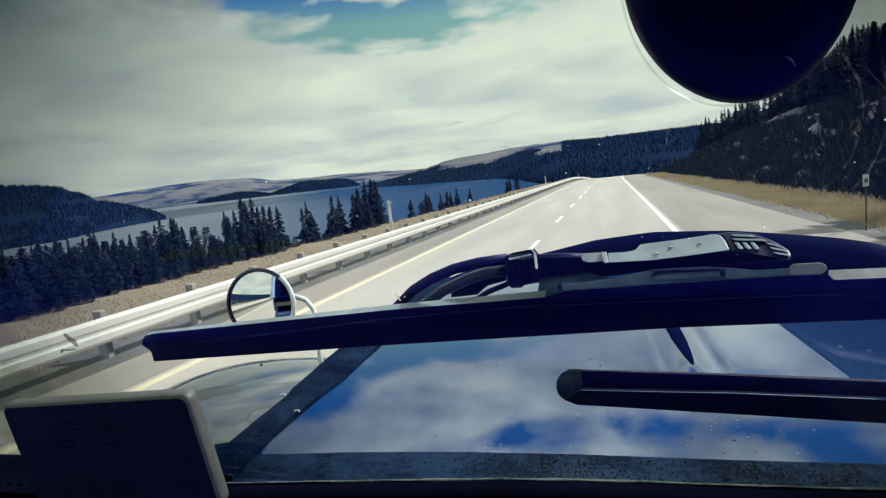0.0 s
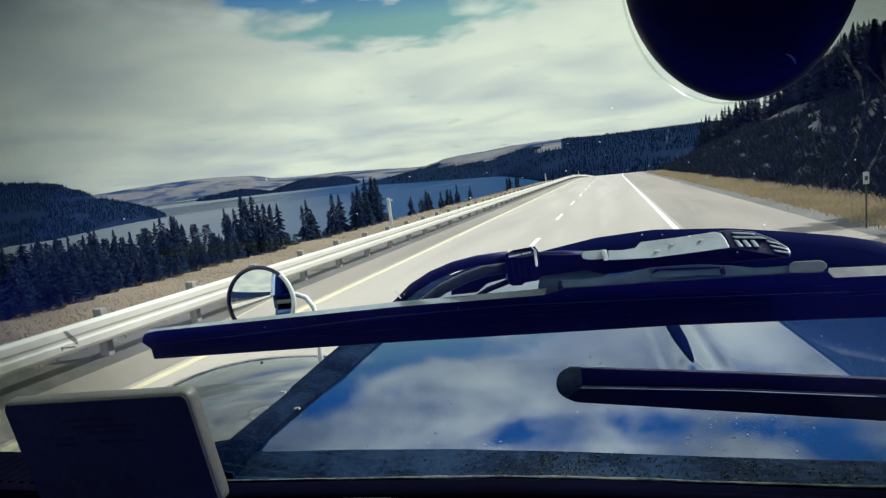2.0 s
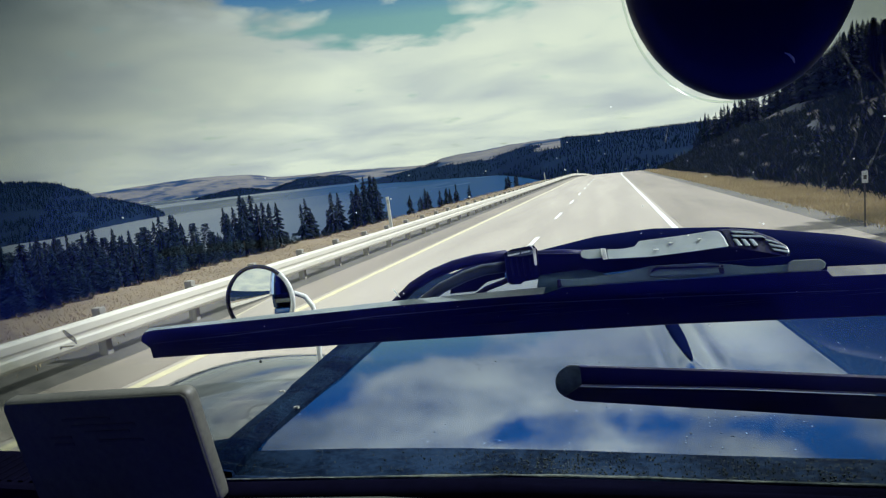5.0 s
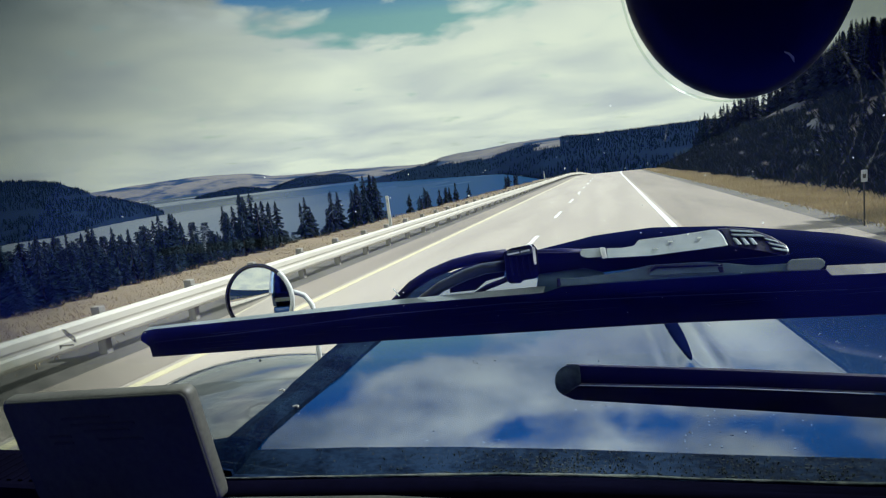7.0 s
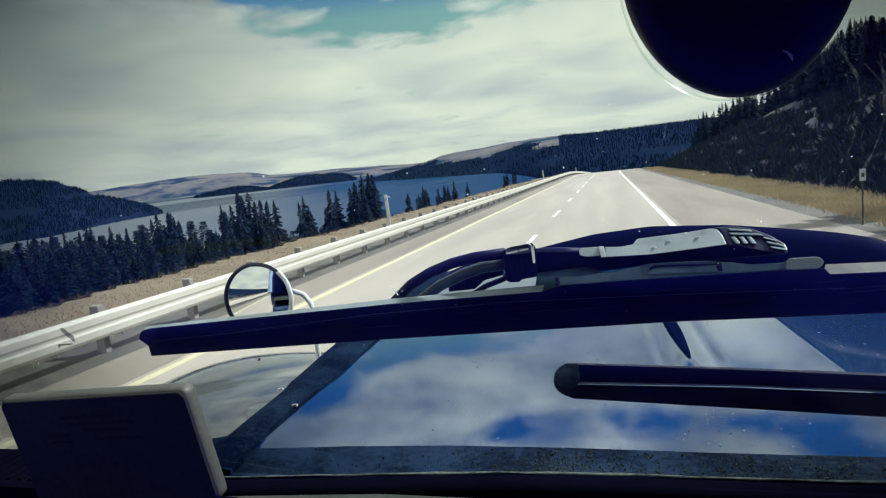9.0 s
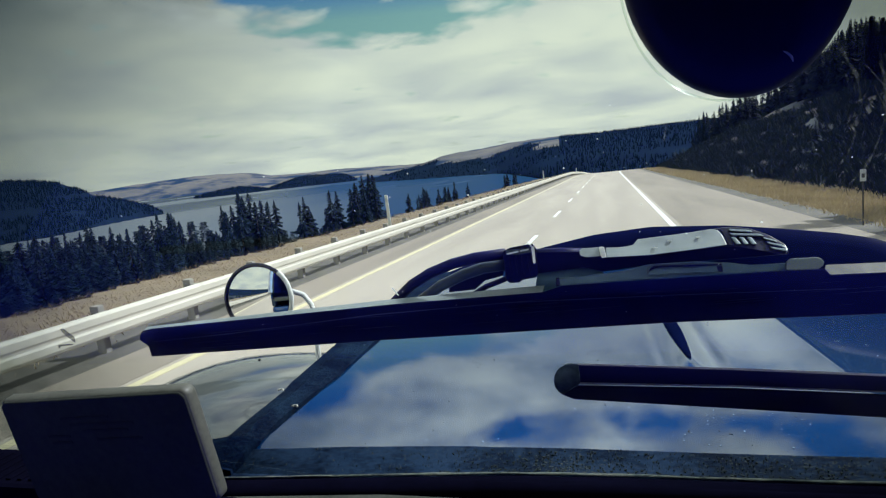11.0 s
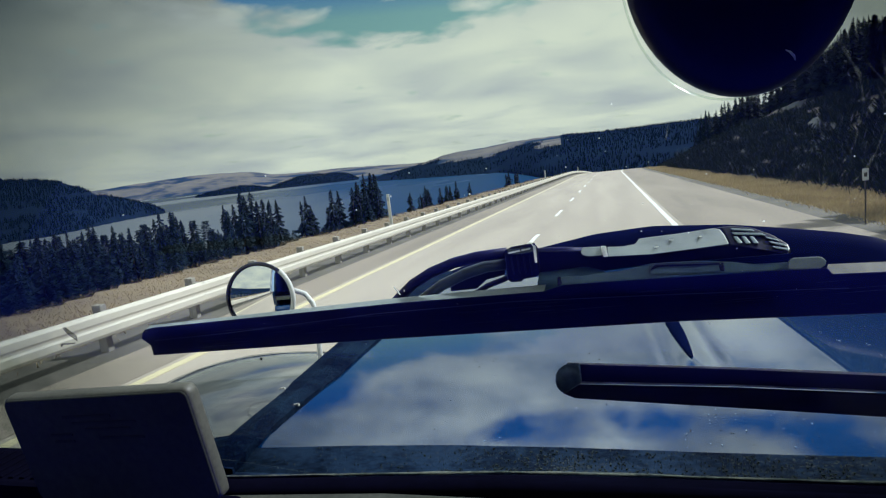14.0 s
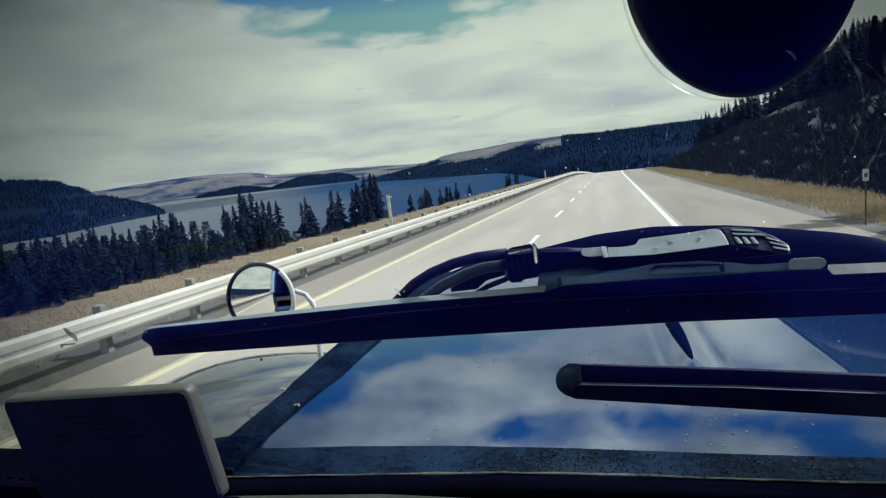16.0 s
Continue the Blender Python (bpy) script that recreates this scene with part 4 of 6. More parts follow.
part("cab_lining", bm, VEIL_BLUE, truck, "unseen cab lining, blue to carry on the windscreen's navy veil")
bm = bmesh.new()
box(bm, -1.13, -0.60, 0.555, 0.655, CZ - 0.44, CZ - 0.355, 0.008)
vent = part("vent_housing", bm, SEAL_BLACK, truck, "black defroster vent housing")
for i in range(26):
    bm = bmesh.new()
    x = -1.10 + i * 0.019
    box(bm, x, x + 0.008, 0.570, 0.640, CZ - 0.3555, CZ - 0.3525, 0.001)
    part("vent_fin", bm, SEAL_BLACK, vent)

# windscreen
bm = bmesh.new()
bm.faces.new([bm.verts.new(glass_at(u, v)) for u, v in ((-1.17, -0.05), (1.30, -0.05), (1.30, 0.80), (-1.17, 0.80))])
screen = part("windscreen", bm, WINDSCREEN, truck, "slightly dirty windscreen")
screen.visible_shadow = False
# this sheet darkens the corners as lens vignetting would
bm = bmesh.new()
bm.faces.new([bm.verts.new(glass_at(u, v, 0.0015)) for u, v in ((-1.16, -0.045), (1.29, -0.045), (1.29, 0.79), (-1.16, 0.79))])
film = part("road_film", bm, VIGNETTE_FILM, screen, "dark sheet that paints lens vignetting over a little road film")
film.visible_shadow = False
rng = random.Random(5)
for name, mat, count, lo, hi in (("pale_specks", SPECK_GLINT, 120, 0.0003, 0.0009), ("dark_specks", DIRT, 95, 0.0003, 0.0012)):
    bm = bmesh.new()
    for _ in range(count):
        if name == "pale_specks":
            u, v = rng.triangular(-0.62, 0.26, 0.0), rng.triangular(0.16, 0.50, 0.36)
        else:
            cu, cv = rng.choice(((-0.15, 0.165), (-0.05, 0.035), (0.08, 0.03), (0.11, 0.045), (-0.02, 0.17), (0.18, 0.02)))
            u, v = (rng.uniform(-0.40, 0.26), rng.uniform(0.02, 0.20)) if rng.random() < 0.25 else (rng.gauss(cu, 0.010), rng.gauss(cv, 0.007))
        r = lo + (hi - lo) * rng.random() ** 2.5
        c = glass_at(u, v, 0.003)
        e1, e2 = Vector((1, 0, 0)), glass_at(0, 1) - glass_at(0, 0)
        bm.faces.new([bm.verts.new(c + (e1 * math.cos(a) + e2 * math.sin(a)) * r * rng.uniform(0.6, 1.2)) for a in (k * math.pi / 3 for k in range(6))])
    tagged(part(name, bm, mat, screen, "dried dirt specks on the glass"), kind="stuff")

bm = bmesh.new()
slab(bm, [(-0.4215, 0.1766), (-0.4192, 0.1768), (-0.4190, 0.1746), (-0.4200, 0.1735), (-0.4214, 0.1738)], 0.002, 0.0035, glass_at)
part("stuck_seed", bm, DIRT, screen, "small dark seed stuck to the glass")
for pts in ([(-0.6838, 0.2349), (-0.6787, 0.2356), (-0.6748, 0.2279), (-0.6704, 0.222), (-0.6748, 0.2125), (-0.6779, 0.2175), (-0.6825, 0.2244)], [(-0.705, 0.2087), (-0.6811, 0.2098), (-0.6814, 0.2079), (-0.7054, 0.2067)], [(-0.7054, 0.2067), (-0.7026, 0.2066), (-0.7061, 0.2028), (-0.7073, 0.2038)]):
    bm = bmesh.new()
    slab(bm, pts, 0.002, 0.003, glass_at)
    part("stuck_leaf", bm, DRY_LEAF, screen, "shred of dry leaf stuck to the glass")

# dried ring marks left on the glass round the holder
for pts, wide in ((((0.1600, 0.466), (0.1644, 0.4574), (0.1755, 0.4391), (0.1816, 0.4171), (0.1812, 0.4008), (0.1784, 0.3823), (0.1732, 0.369)), 0.0020),
                  (((0.1876, 0.4538), (0.1938, 0.431), (0.1983, 0.3986), (0.1946, 0.3761), (0.1886, 0.3595), (0.181, 0.3499)), 0.0022),
                  (((0.0150, 0.488), (0.0188, 0.4797), (0.0233, 0.4713), (0.0292, 0.4644)), 0.0014),
                  (((0.0482, 0.426), (0.0455, 0.4145), (0.0441, 0.4049)), 0.0012),
                  (((0.1610, 0.352), (0.1641, 0.3562), (0.1690, 0.3620)), 0.0034)):
    bm = bmesh.new()
    ends = []
    for (u0, v0), (u1, v1) in zip(pts, pts[1:]):
        for k in range(6):
            ends.append((u0 + (u1 - u0) * k / 6, v0 + (v1 - v0) * k / 6))
    ends.append(pts[-1])
    rows = []
    for i, (u, v) in enumerate(ends):
        a, c = ends[max(0, i - 1)], ends[min(len(ends) - 1, i + 1)]
        du, dv = c[0] - a[0], c[1] - a[1]
        ln = math.hypot(du, dv)
        w = 0.55 * wide * (0.35 + 0.65 * abs(noise.noise(Vector((u * 60, v * 60, 5.0)))) * 2)
        rows.append([bm.verts.new(glass_at(u - dv / ln * w * k, v + du / ln * w * k, 0.002)) for k in (-1, 1)])
    for a, c in zip(rows, rows[1:]):
        bm.faces.new((a[0], a[1], c[1], c[0]))
    part("smear", bm, SMEAR, screen, "dried ring mark on the glass")

# the long wiper
wiper = part("wiper", bmesh.new(), RUBBER, truck, "parked wiper with a long black blade")


def outside(u, v, w):
    """A place w metres out of the glass, in line with (u, v) on the layer of the wipers."""
    eye = Vector(EYE)
    return eye + (glass_at(u, v, 0.02) - eye) * ((0.478 + w) / 0.498)


def strip(pts, w0, w1, lean=0.0, mid=None):
    """An outline on the glass; lean tips its face up towards the sky."""
    mid = sum(v for _, v in pts) / len(pts) if mid is None else mid
    bm = bmesh.new()
    slab(bm, pts, w0, w1, lambda u, v, w: outside(u, v, w + (v - mid) * lean), 0.0010)
    return bm


def lit_edge(pts):
    """A narrow top edge: its lower line lies on the layer of the wipers, its upper line further out."""
    n = len(pts) // 2
    bm = bmesh.new()
    low = [bm.verts.new(outside(u, v, 0.016)) for u, v in pts[:n]]
    high = [bm.verts.new(outside(u, v, 0.030)) for u, v in pts[n:][::-1]]
    under = [bm.verts.new(outside(u, v - 0.002, 0.030)) for u, v in pts[:n]]
    for i in range(n - 1):
        bm.faces.new((low[i], low[i + 1], high[i + 1], high[i]))
        bm.faces.new((low[i], low[i + 1], under[i + 1], under[i]))
        bm.faces.new((high[i], high[i + 1], under[i + 1], under[i]))
    return bm


part("blade", strip([(-0.590, 0.206), (-0.582, 0.213), (-0.565, 0.216), (-0.232, 0.238), (-0.074, 0.2445), (-0.052, 0.2515), (0.06, 0.2545), (0.18, 0.256), (0.185, 0.249), (0.34, 0.248), (0.36, 0.200), (0.236, 0.201), (0.057, 0.199),
                     (-0.268, 0.186), (-0.592, 0.169), (-0.587, 0.187), (-0.595, 0.198)], 0.012, 0.030), RUBBER, wiper, "black rubber blade")
part("blade_spine", lit_edge([(-0.582, 0.2120), (-0.232, 0.2372), (-0.074, 0.2435), (-0.070, 0.253), (-0.232, 0.2448), (-0.570, 0.2195)]), PLASTIC_GREY, wiper, "faded grey spine along the blade")
part("blade_spine", lit_edge([(0.180, 0.2475), (0.34, 0.248), (0.34, 0.258), (0.180, 0.260)]), SPINE_BROWN, wiper, "dusty brown-grey spine along the blade")
# the faint highlight along the blade, built as a paler line
bm = bmesh.new()
slab(bm, [(-0.578, 0.1945), (-0.464, 0.2035), (-0.263, 0.2245), (-0.11, 0.2335), (0.05, 0.2340), (0.20, 0.2325), (0.20, 0.2318), (0.05, 0.2328), (-0.11, 0.2322), (-0.263, 0.2232), (-0.464, 0.2022), (-0.578, 0.1935)], 0.0085, 0.0118, outside)
part("blade_glint", bm, SCUFF_GLINT, wiper, "thin highlight line painted along the blade")
part("adapter", strip([(-0.0575, 0.2512), (-0.0565, 0.258), (-0.0542, 0.2612), (-0.0333, 0.2612), (0.0044, 0.2655), (0.0304, 0.2716), (0.0704, 0.2719), (0.0995, 0.2685), (0.1187, 0.2645), (0.150, 0.2645), (0.150, 0.2560), (0.06, 0.2550)], 0.018, 0.040, 0.5), ADAPTER_GREY, wiper, "blue-grey plastic blade adapter")
part("adapter_knob", strip([(0.1474, 0.2600), (0.1480, 0.2660), (0.1510, 0.2690), (0.1720, 0.2690), (0.1760, 0.2670), (0.1785, 0.2635), (0.1781, 0.2590), (0.1745, 0.2553), (0.149, 0.2562)], 0.0155, 0.042, 0.7), KNOB_GREY, wiper, "rounded pale end of the adapter")
slot = part("adapter_slot", strip([(0.0295, 0.2585), (0.0295, 0.2655), (0.034, 0.2690), (0.0945, 0.2668), (0.0955, 0.2578)], 0.0160, 0.0172, 0.5), ADAPTER_GREY, wiper, "shallow recess in the adapter")
# the two black pieces paint the shadow line inside the recess
for pts, mat in (([(0.0283, 0.2600), (0.0283, 0.2685), (0.034, 0.2712), (0.0345, 0.2698), (0.0300, 0.2675), (0.0300, 0.2600)], HOSE_GREY), ([(0.0345, 0.2700), (0.0345, 0.2712), (0.0947, 0.2690), (0.0947, 0.2680)], HOSE_GREY),
                 ([(0.0300, 0.2630), (0.0315, 0.2672), (0.0345, 0.2699), (0.0947, 0.2679), (0.0947, 0.2655), (0.0370, 0.2668)], RUBBER), ([(0.0895, 0.2655), (0.0950, 0.2655), (0.0958, 0.2580), (0.0915, 0.2582)], RUBBER)):
    part("slot_rim", strip(pts, 0.0148, 0.0159, 0.5), mat, slot, "dark rim, the recess's shadow put into its colour" if mat is RUBBER else "")
# added sheet painted like the bonnet's blue reflection, no part of the wiper
part("reflection_fill", strip([(-0.0735, 0.2735), (-0.0505, 0.2775), (-0.024, 0.2740), (-0.0122, 0.2660), (-0.0088, 0.2620), (-0.050, 0.2590), (-0.050, 0.2440), (-0.076, 0.2430), (-0.0790, 0.2540)], 0.044, 0.050, 0.5), STREAKED, wiper, "streaked blue sheet, the bonnet's reflection painted behind the adapter")
part("adapter_end", strip([(-0.0590, 0.2505), (-0.0580, 0.2615), (-0.0545, 0.2620), (-0.0530, 0.2520)], 0.0150, 0.0180, 0.5), RUBBER, wiper, "dark end of the adapter")
# pale lines for wear, with the blade's streak highlights painted in
rsc = random.Random(17)
bm = bmesh.new()
for _ in range(46):
    u0 = rsc.uniform(-0.56, 0.30)
    ln = rsc.uniform(0.02, 0.14) * (1 if rsc.random() < 0.6 else 0.4)
    v0 = between(u0, ((-0.59, 0.188), (-0.232, 0.212), (0.06, 0.226), (0.34, 0.224))) + max(-0.012, min(0.014, rsc.gauss(0.003, 0.008)))
    rise, th = 0.058 - 0.05 * max(0.0, u0), rsc.uniform(0.00025, 0.0007)
    slab(bm, [(u0, v0), (u0 + ln, v0 + ln * rise), (u0 + ln, v0 + ln * rise + th * 0.5), (u0 + ln * 0.5, v0 + ln * 0.5 * rise + th)], 0.0108, 0.0119, outside)
tagged(part("scuffs", bm, SCUFF_GLINT, wiper, "fine wear lines and painted streak highlights along the rubber"), kind="stuff")
# arm: grey tapered cover with a ribbed black end, on a dark underside
cover = part("arm_cover", strip([(-0.0081, 0.2935), (0.0057, 0.2929), (0.017, 0.2945), (0.0212, 0.3005), (0.0557, 0.3031), (0.0851, 0.3063), (0.0900, 0.3045), (0.0940, 0.2985), (0.0983, 0.2882), (0.0751, 0.2856), (0.0307, 0.2818), (-0.0083, 0.2823)], 0.030, 0.050, 1.2, 0.292), PLASTIC_GREY, wiper, "faded grey arm cover")
part("cover_tip", strip([(-0.0329, 0.2890), (-0.0322, 0.2925), (-0.0300, 0.2945), (-0.0137, 0.2945), (-0.0130, 0.2842), (-0.0261, 0.2837), (-0.0318, 0.2858)], 0.031, 0.050, 1.0, 0.290), PLASTIC_GREY, wiper, "grey hooked tip of the arm cover")
part("tip_step", strip([(-0.0140, 0.2952), (-0.0091, 0.2948), (-0.0078, 0.2823), (-0.0125, 0.2820)], 0.0265, 0.050, 1.2, 0.290), SPECK_GLINT, wiper, "pale step at the cover's tip")
# small highlights on the rounded cover, set on as pale spots
for u, v, r in ((0.049, 0.2965, 0.0013), (0.0735, 0.2985, 0.0011), (0.036, 0.2900, 0.0014)):
    part("scuff_spot", strip([(u + r * 1.8 * math.cos(a), v + 0.5 * r * math.sin(a)) for a in (k * 0.785 for k in range(8))], 0.0275, 0.0292, 1.2, 0.292), SPECK_GLINT, cover)
arm_end = part("arm_end", strip([(0.0862, 0.3064), (0.0945, 0.3070), (0.1027, 0.3067), (0.1165, 0.3037), (0.1334, 0.2946), (0.1458, 0.2845), (0.1486, 0.2785), (0.1467, 0.2735), (0.1224, 0.2804), (0.0993, 0.2876), (0.0950, 0.2985), (0.0915, 0.3048)], 0.030, 0.050, 1.2, 0.292), PLASTIC, wiper, "black ribbed arm end")
for pts in ([(0.0982, 0.3052), (0.1166, 0.3024), (0.1190, 0.2998), (0.1005, 0.3024)], [(0.0992, 0.3006), (0.1237, 0.2979), (0.1288, 0.2948), (0.1018, 0.2978)],
            [(0.1010, 0.2961), (0.1046, 0.2959), (0.1098, 0.2882), (0.1056, 0.2879)], [(0.1076, 0.2956), (0.1112, 0.2953), (0.1163, 0.2877), (0.1121, 0.2873)],
            [(0.1140, 0.2950), (0.1177, 0.2948), (0.1228, 0.2871), (0.1186, 0.2868)], [(0.1271, 0.2941), (0.1378, 0.2897), (0.1399, 0.2873), (0.1283, 0.2917)],
            [(0.1301, 0.2891), (0.1440, 0.2844), (0.1462, 0.2814), (0.1323, 0.2860)], [(0.1332, 0.2834), (0.1475, 0.2799), (0.1484, 0.2770), (0.1354, 0.2808)]):
    part("rib", strip(pts, 0.0262, 0.0295, 1.2, 0.292), RIB_GREY, arm_end)
part("arm_underside", strip([(-0.075, 0.268), (-0.074, 0.294), (-0.032, 0.291), (0.05, 0.292), (0.148, 0.281), (0.149, 0.274), (0.10, 0.272), (0.03, 0.270), (-0.012, 0.266), (-0.03, 0.272)], 0.036, 0.056), PLASTIC, wiper, "black arm underside")
part("hose_clamp", strip([(-0.108, 0.262), (-0.106, 0.297), (-0.098, 0.301), (-0.076, 0.304), (-0.073, 0.298), (-0.074, 0.268), (-0.078, 0.263), (-0.092, 0.261), (-0.094, 0.258), (-0.105, 0.258)], 0.024, 0.062), PLASTIC, wiper, "black square hose clamp")
for i in range(4):
    u = -0.1015 + i * 0.0062
    part("ridge", strip([(u, 0.268), (u + 0.0016, 0.268), (u + 0.0016, 0.290), (u, 0.290)], 0.0218, 0.0236), PLASTIC, wiper)
part("clamp_top", strip([(-0.1035, 0.2925), (-0.1025, 0.2985), (-0.0783, 0.3008), (-0.0777, 0.2935), (-0.090, 0.2915)], 0.0212, 0.0236, 0.8), HOSE_GREY, wiper, "scuffed grey top of the clamp")
part("clamp_seam", strip([(-0.0905, 0.2995), (-0.0893, 0.2996), (-0.0893, 0.2940), (-0.0905, 0.2938)], 0.0200, 0.0211, 0.8), PLASTIC, wiper)
part("clamp_curl", strip([(-0.0835, 0.3035), (-0.0810, 0.3050), (-0.0780, 0.3040), (-0.0765, 0.3000), (-0.0775, 0.2998), (-0.0790, 0.3028), (-0.0812, 0.3036)], 0.0195, 0.0225, 0.8), SPECK_GLINT, wiper, "pale wire curl")
# lit top and side edge of the clamp, painted pale
for pts in ([(-0.103, 0.2945), (-0.080, 0.2985), (-0.080, 0.2965), (-0.103, 0.2925)], [(-0.0775, 0.303), (-0.0745, 0.303), (-0.0755, 0.280), (-0.078, 0.280)]):
    part("clamp_edge", strip(pts, 0.0195, 0.0225, 1.0 if pts[0][0] < -0.08 else 0.5), SPECK_GLINT, wiper, "pale edge, the clamp's highlight put into its colour")
for k, (pts, r) in enumerate((([(-0.235, 0.240), (-0.210, 0.262), (-0.186, 0.276), (-0.160, 0.286), (-0.135, 0.2915), (-0.104, 0.294)], 0.0058),
                              ([(-0.205, 0.240), (-0.178, 0.259), (-0.150, 0.272), (-0.128, 0.279), (-0.104, 0.281)], 0.0062),
                              ([(-0.150, 0.242), (-0.130, 0.255), (-0.112, 0.262), (-0.100, 0.268)], 0.0030))):
    bm = bmesh.new()
    tube(bm, [outside(u, v, 0.045 + 0.004 * k) for u, v in pts], r, 10)
    part("hose", bm, HOSE_GREY if k == 1 else RUBBER, wiper, "scuffed grey washer hose" if k == 1 else "black washer hose", smooth=True)
bm = bmesh.new()
tube(bm, [outside(u, v, 0.05) for u, v in ((-0.078, 0.291), (-0.05, 0.2905), (-0.028, 0.288))], 0.0058, 10)
part("hose", bm, RUBBER, wiper, "black washer hose", smooth=True)

# dark fill where the bonnet deflector shows between the hoses
part("deflector_end", strip([(-0.1708, 0.2500), (-0.1663, 0.2687), (-0.1451, 0.2759), (-0.1071, 0.2840), (-0.1095, 0.2678), (-0.1296, 0.2627), (-0.1419, 0.2520)], 0.070, 0.078), RUBBER, wiper, "dark fill for the deflector's end behind the hoses")
bm = bmesh.new()
tube(bm, [outside(u, v, 0.03) for u, v in ((-0.2322, 0.2600), (-0.2300, 0.2545), (-0.2275, 0.2490))], [0.0006, 0.0011, 0.0005], 6)
part("straw", bm, SPECK_GLINT, wiper, "dry straw caught at the hose")

# the second blade, lower down
wiper2 = part("wiper", bmesh.new(), RUBBER, truck, "second wiper, its blade parked at the glass foot")
part("blade", strip([(-0.060, 0.1435), (0.111, 0.1325), (0.34, 0.114), (0.34, 0.0935), (0.111, 0.1095), (-0.053, 0.1155), (-0.072, 0.113), (-0.074, 0.122), (-0.070, 0.135)], 0.010, 0.030), RUBBER, wiper2, "black upper blade")
part("blade", strip([(-0.058, 0.1125), (0.111, 0.1065), (0.34, 0.0905), (0.34, 0.055), (0.113, 0.0750), (-0.056, 0.0895), (-0.070, 0.098)], 0.010, 0.028), RUBBER, wiper2, "black lower blade")
bm = bmesh.new()
slab(bm, [(-0.054, 0.1165), (0.111, 0.1105), (0.34, 0.0945), (0.34, 0.0922), (0.111, 0.1075), (-0.056, 0.1130)], 0.0085, 0.020, outside)
part("blade_spine", bm, RUBBER_EDGE, wiper2, "pale line between the blades")
bm = bmesh.new()
slab(bm, [(-0.060, 0.1456), (0.111, 0.1352), (0.34, 0.1172), (0.34, 0.1138), (0.111, 0.1322), (-0.060, 0.1434)], 0.0095, 0.028, outside)
part("blade_spine", bm, RUBBER_EDGE, wiper2, "pale upper edge")
part("end_cap", strip([(-0.046, 0.1438), (-0.056, 0.1445), (-0.064, 0.1415), (-0.070, 0.1355), (-0.074, 0.127), (-0.0755, 0.117), (-0.075, 0.108), (-0.0715, 0.1005), (-0.066, 0.0975), (-0.056, 0.106), (-0.046, 0.1155)], 0.0080, 0.0098), CAP_GREY, wiper2, "dusty blue-grey end cap")

# round fender mirror
fm = part("fender_mirror", bmesh.new(), CHROME, truck, "round convex mirror on a bent fender bracket")
mc = Vector((-1.036, 1.575, CZ - 0.352))
turn = look(mc, Vector((-0.87, -0.225, CZ - 0.255))).to_3x3().to_4x4()
place = Matrix.Translation(mc) @ turn
bm = bmesh.new()
rings = []
for k in range(9):
    r = 0.102 * k / 8
    rings.append([bm.verts.new(place @ Vector((r * math.cos(a), r * math.sin(a), -0.010 + 0.9 * r * r))) for a in (2 * math.pi * i / 40 for i in range(40))] if k else [bm.verts.new(place @ Vector((0, 0, -0.010)))])
for i in range(40):
    bm.faces.new((rings[0][0], rings[1][i], rings[1][(i + 1) % 40]))
for a, c in zip(rings[1:], rings[2:]):
    for i in range(40):
        bm.faces.new((a[i], c[i], c[(i + 1) % 40], a[(i + 1) % 40]))
part("mirror_glass", bm, MIRROR, fm, "convex mirror glass", smooth=True)
bm = bmesh.new()
tube(bm, [place @ Vector((0.104 * math.cos(a), 0.104 * math.sin(a), -0.001)) for a in (2 * math.pi * i / 48 for i in range(49))], 0.0062, 8, caps=False)
part("rim", bm, RIM_BLACK, fm, "black enamelled rim", smooth=True)
# sunlit side of the rim, painted as a pale band
bm = bmesh.new()
tube(bm, [place @ Vector((0.1075 * math.cos(a), 0.1075 * math.sin(a), -0.004)) for a in (radians(134 + 116 * i / 24) for i in range(25))], 0.0068, 8)
part("rim_glint", bm, POST_WHITE, fm, "pale band, sunlight on the rim put into its colour", smooth=True)
bm = bmesh.new()
rings = []
for k in range(9):
    a0 = math.pi / 2 * k / 8
    rings.append([bm.verts.new(place @ Vector((0.102 * math.cos(a0) * math.cos(a), 0.102 * math.cos(a0) * math.sin(a), 0.006 + 0.05 * math.sin(a0)))) for a in (2 * math.pi * i / 32 for i in range(32))])
for a, c in zip(rings, rings[1:]):
    for i in range(32):
        bm.faces.new((a[i], a[(i + 1) % 32], c[(i + 1) % 32], c[i]))
part("shell", bm, RUBBER, fm, "black back shell", smooth=True)
bm = bmesh.new()
tube(bm, [mc + Vector((0.06, 0.05, 0.0)), mc + Vector((0.088, 0.055, 0.006)), mc + Vector((0.120, 0.056, -0.006)), mc + Vector((0.142, 0.054, -0.035)), mc + Vector((0.152, 0.05, -0.08)), mc + Vector((0.156, 0.03, -0.17)), mc + Vector((0.158, 0.02, -0.30))], 0.0078, 10)
part("bracket", bm, POST_WHITE, fm, "bent pale tube bracket", smooth=True)
bm = bmesh.new()
bmesh.ops.create_cone(bm, cap_ends=True, segments=20, radius1=0.035, radius2=0.02, depth=0.03, matrix=Matrix.Translation(mc + Vector((0.157, 0.025, -0.235))))
part("foot", bm, CHROME, fm, "bracket foot")

# ---- device on the dashboard ----
dev = thing("dash_device", "flat dark boxy device with a pale rim, standing on the dashboard", "device")
DEV_O = Vector((-0.6090, 0.4640, CZ - 0.3150))
DEV_U = Vector((0.2245, 0.004, 0.0095))
DEV_V = Vector((-0.0076, -0.014, 0.1215))
DEV_W = DEV_U.cross(DEV_V).normalized() * -1


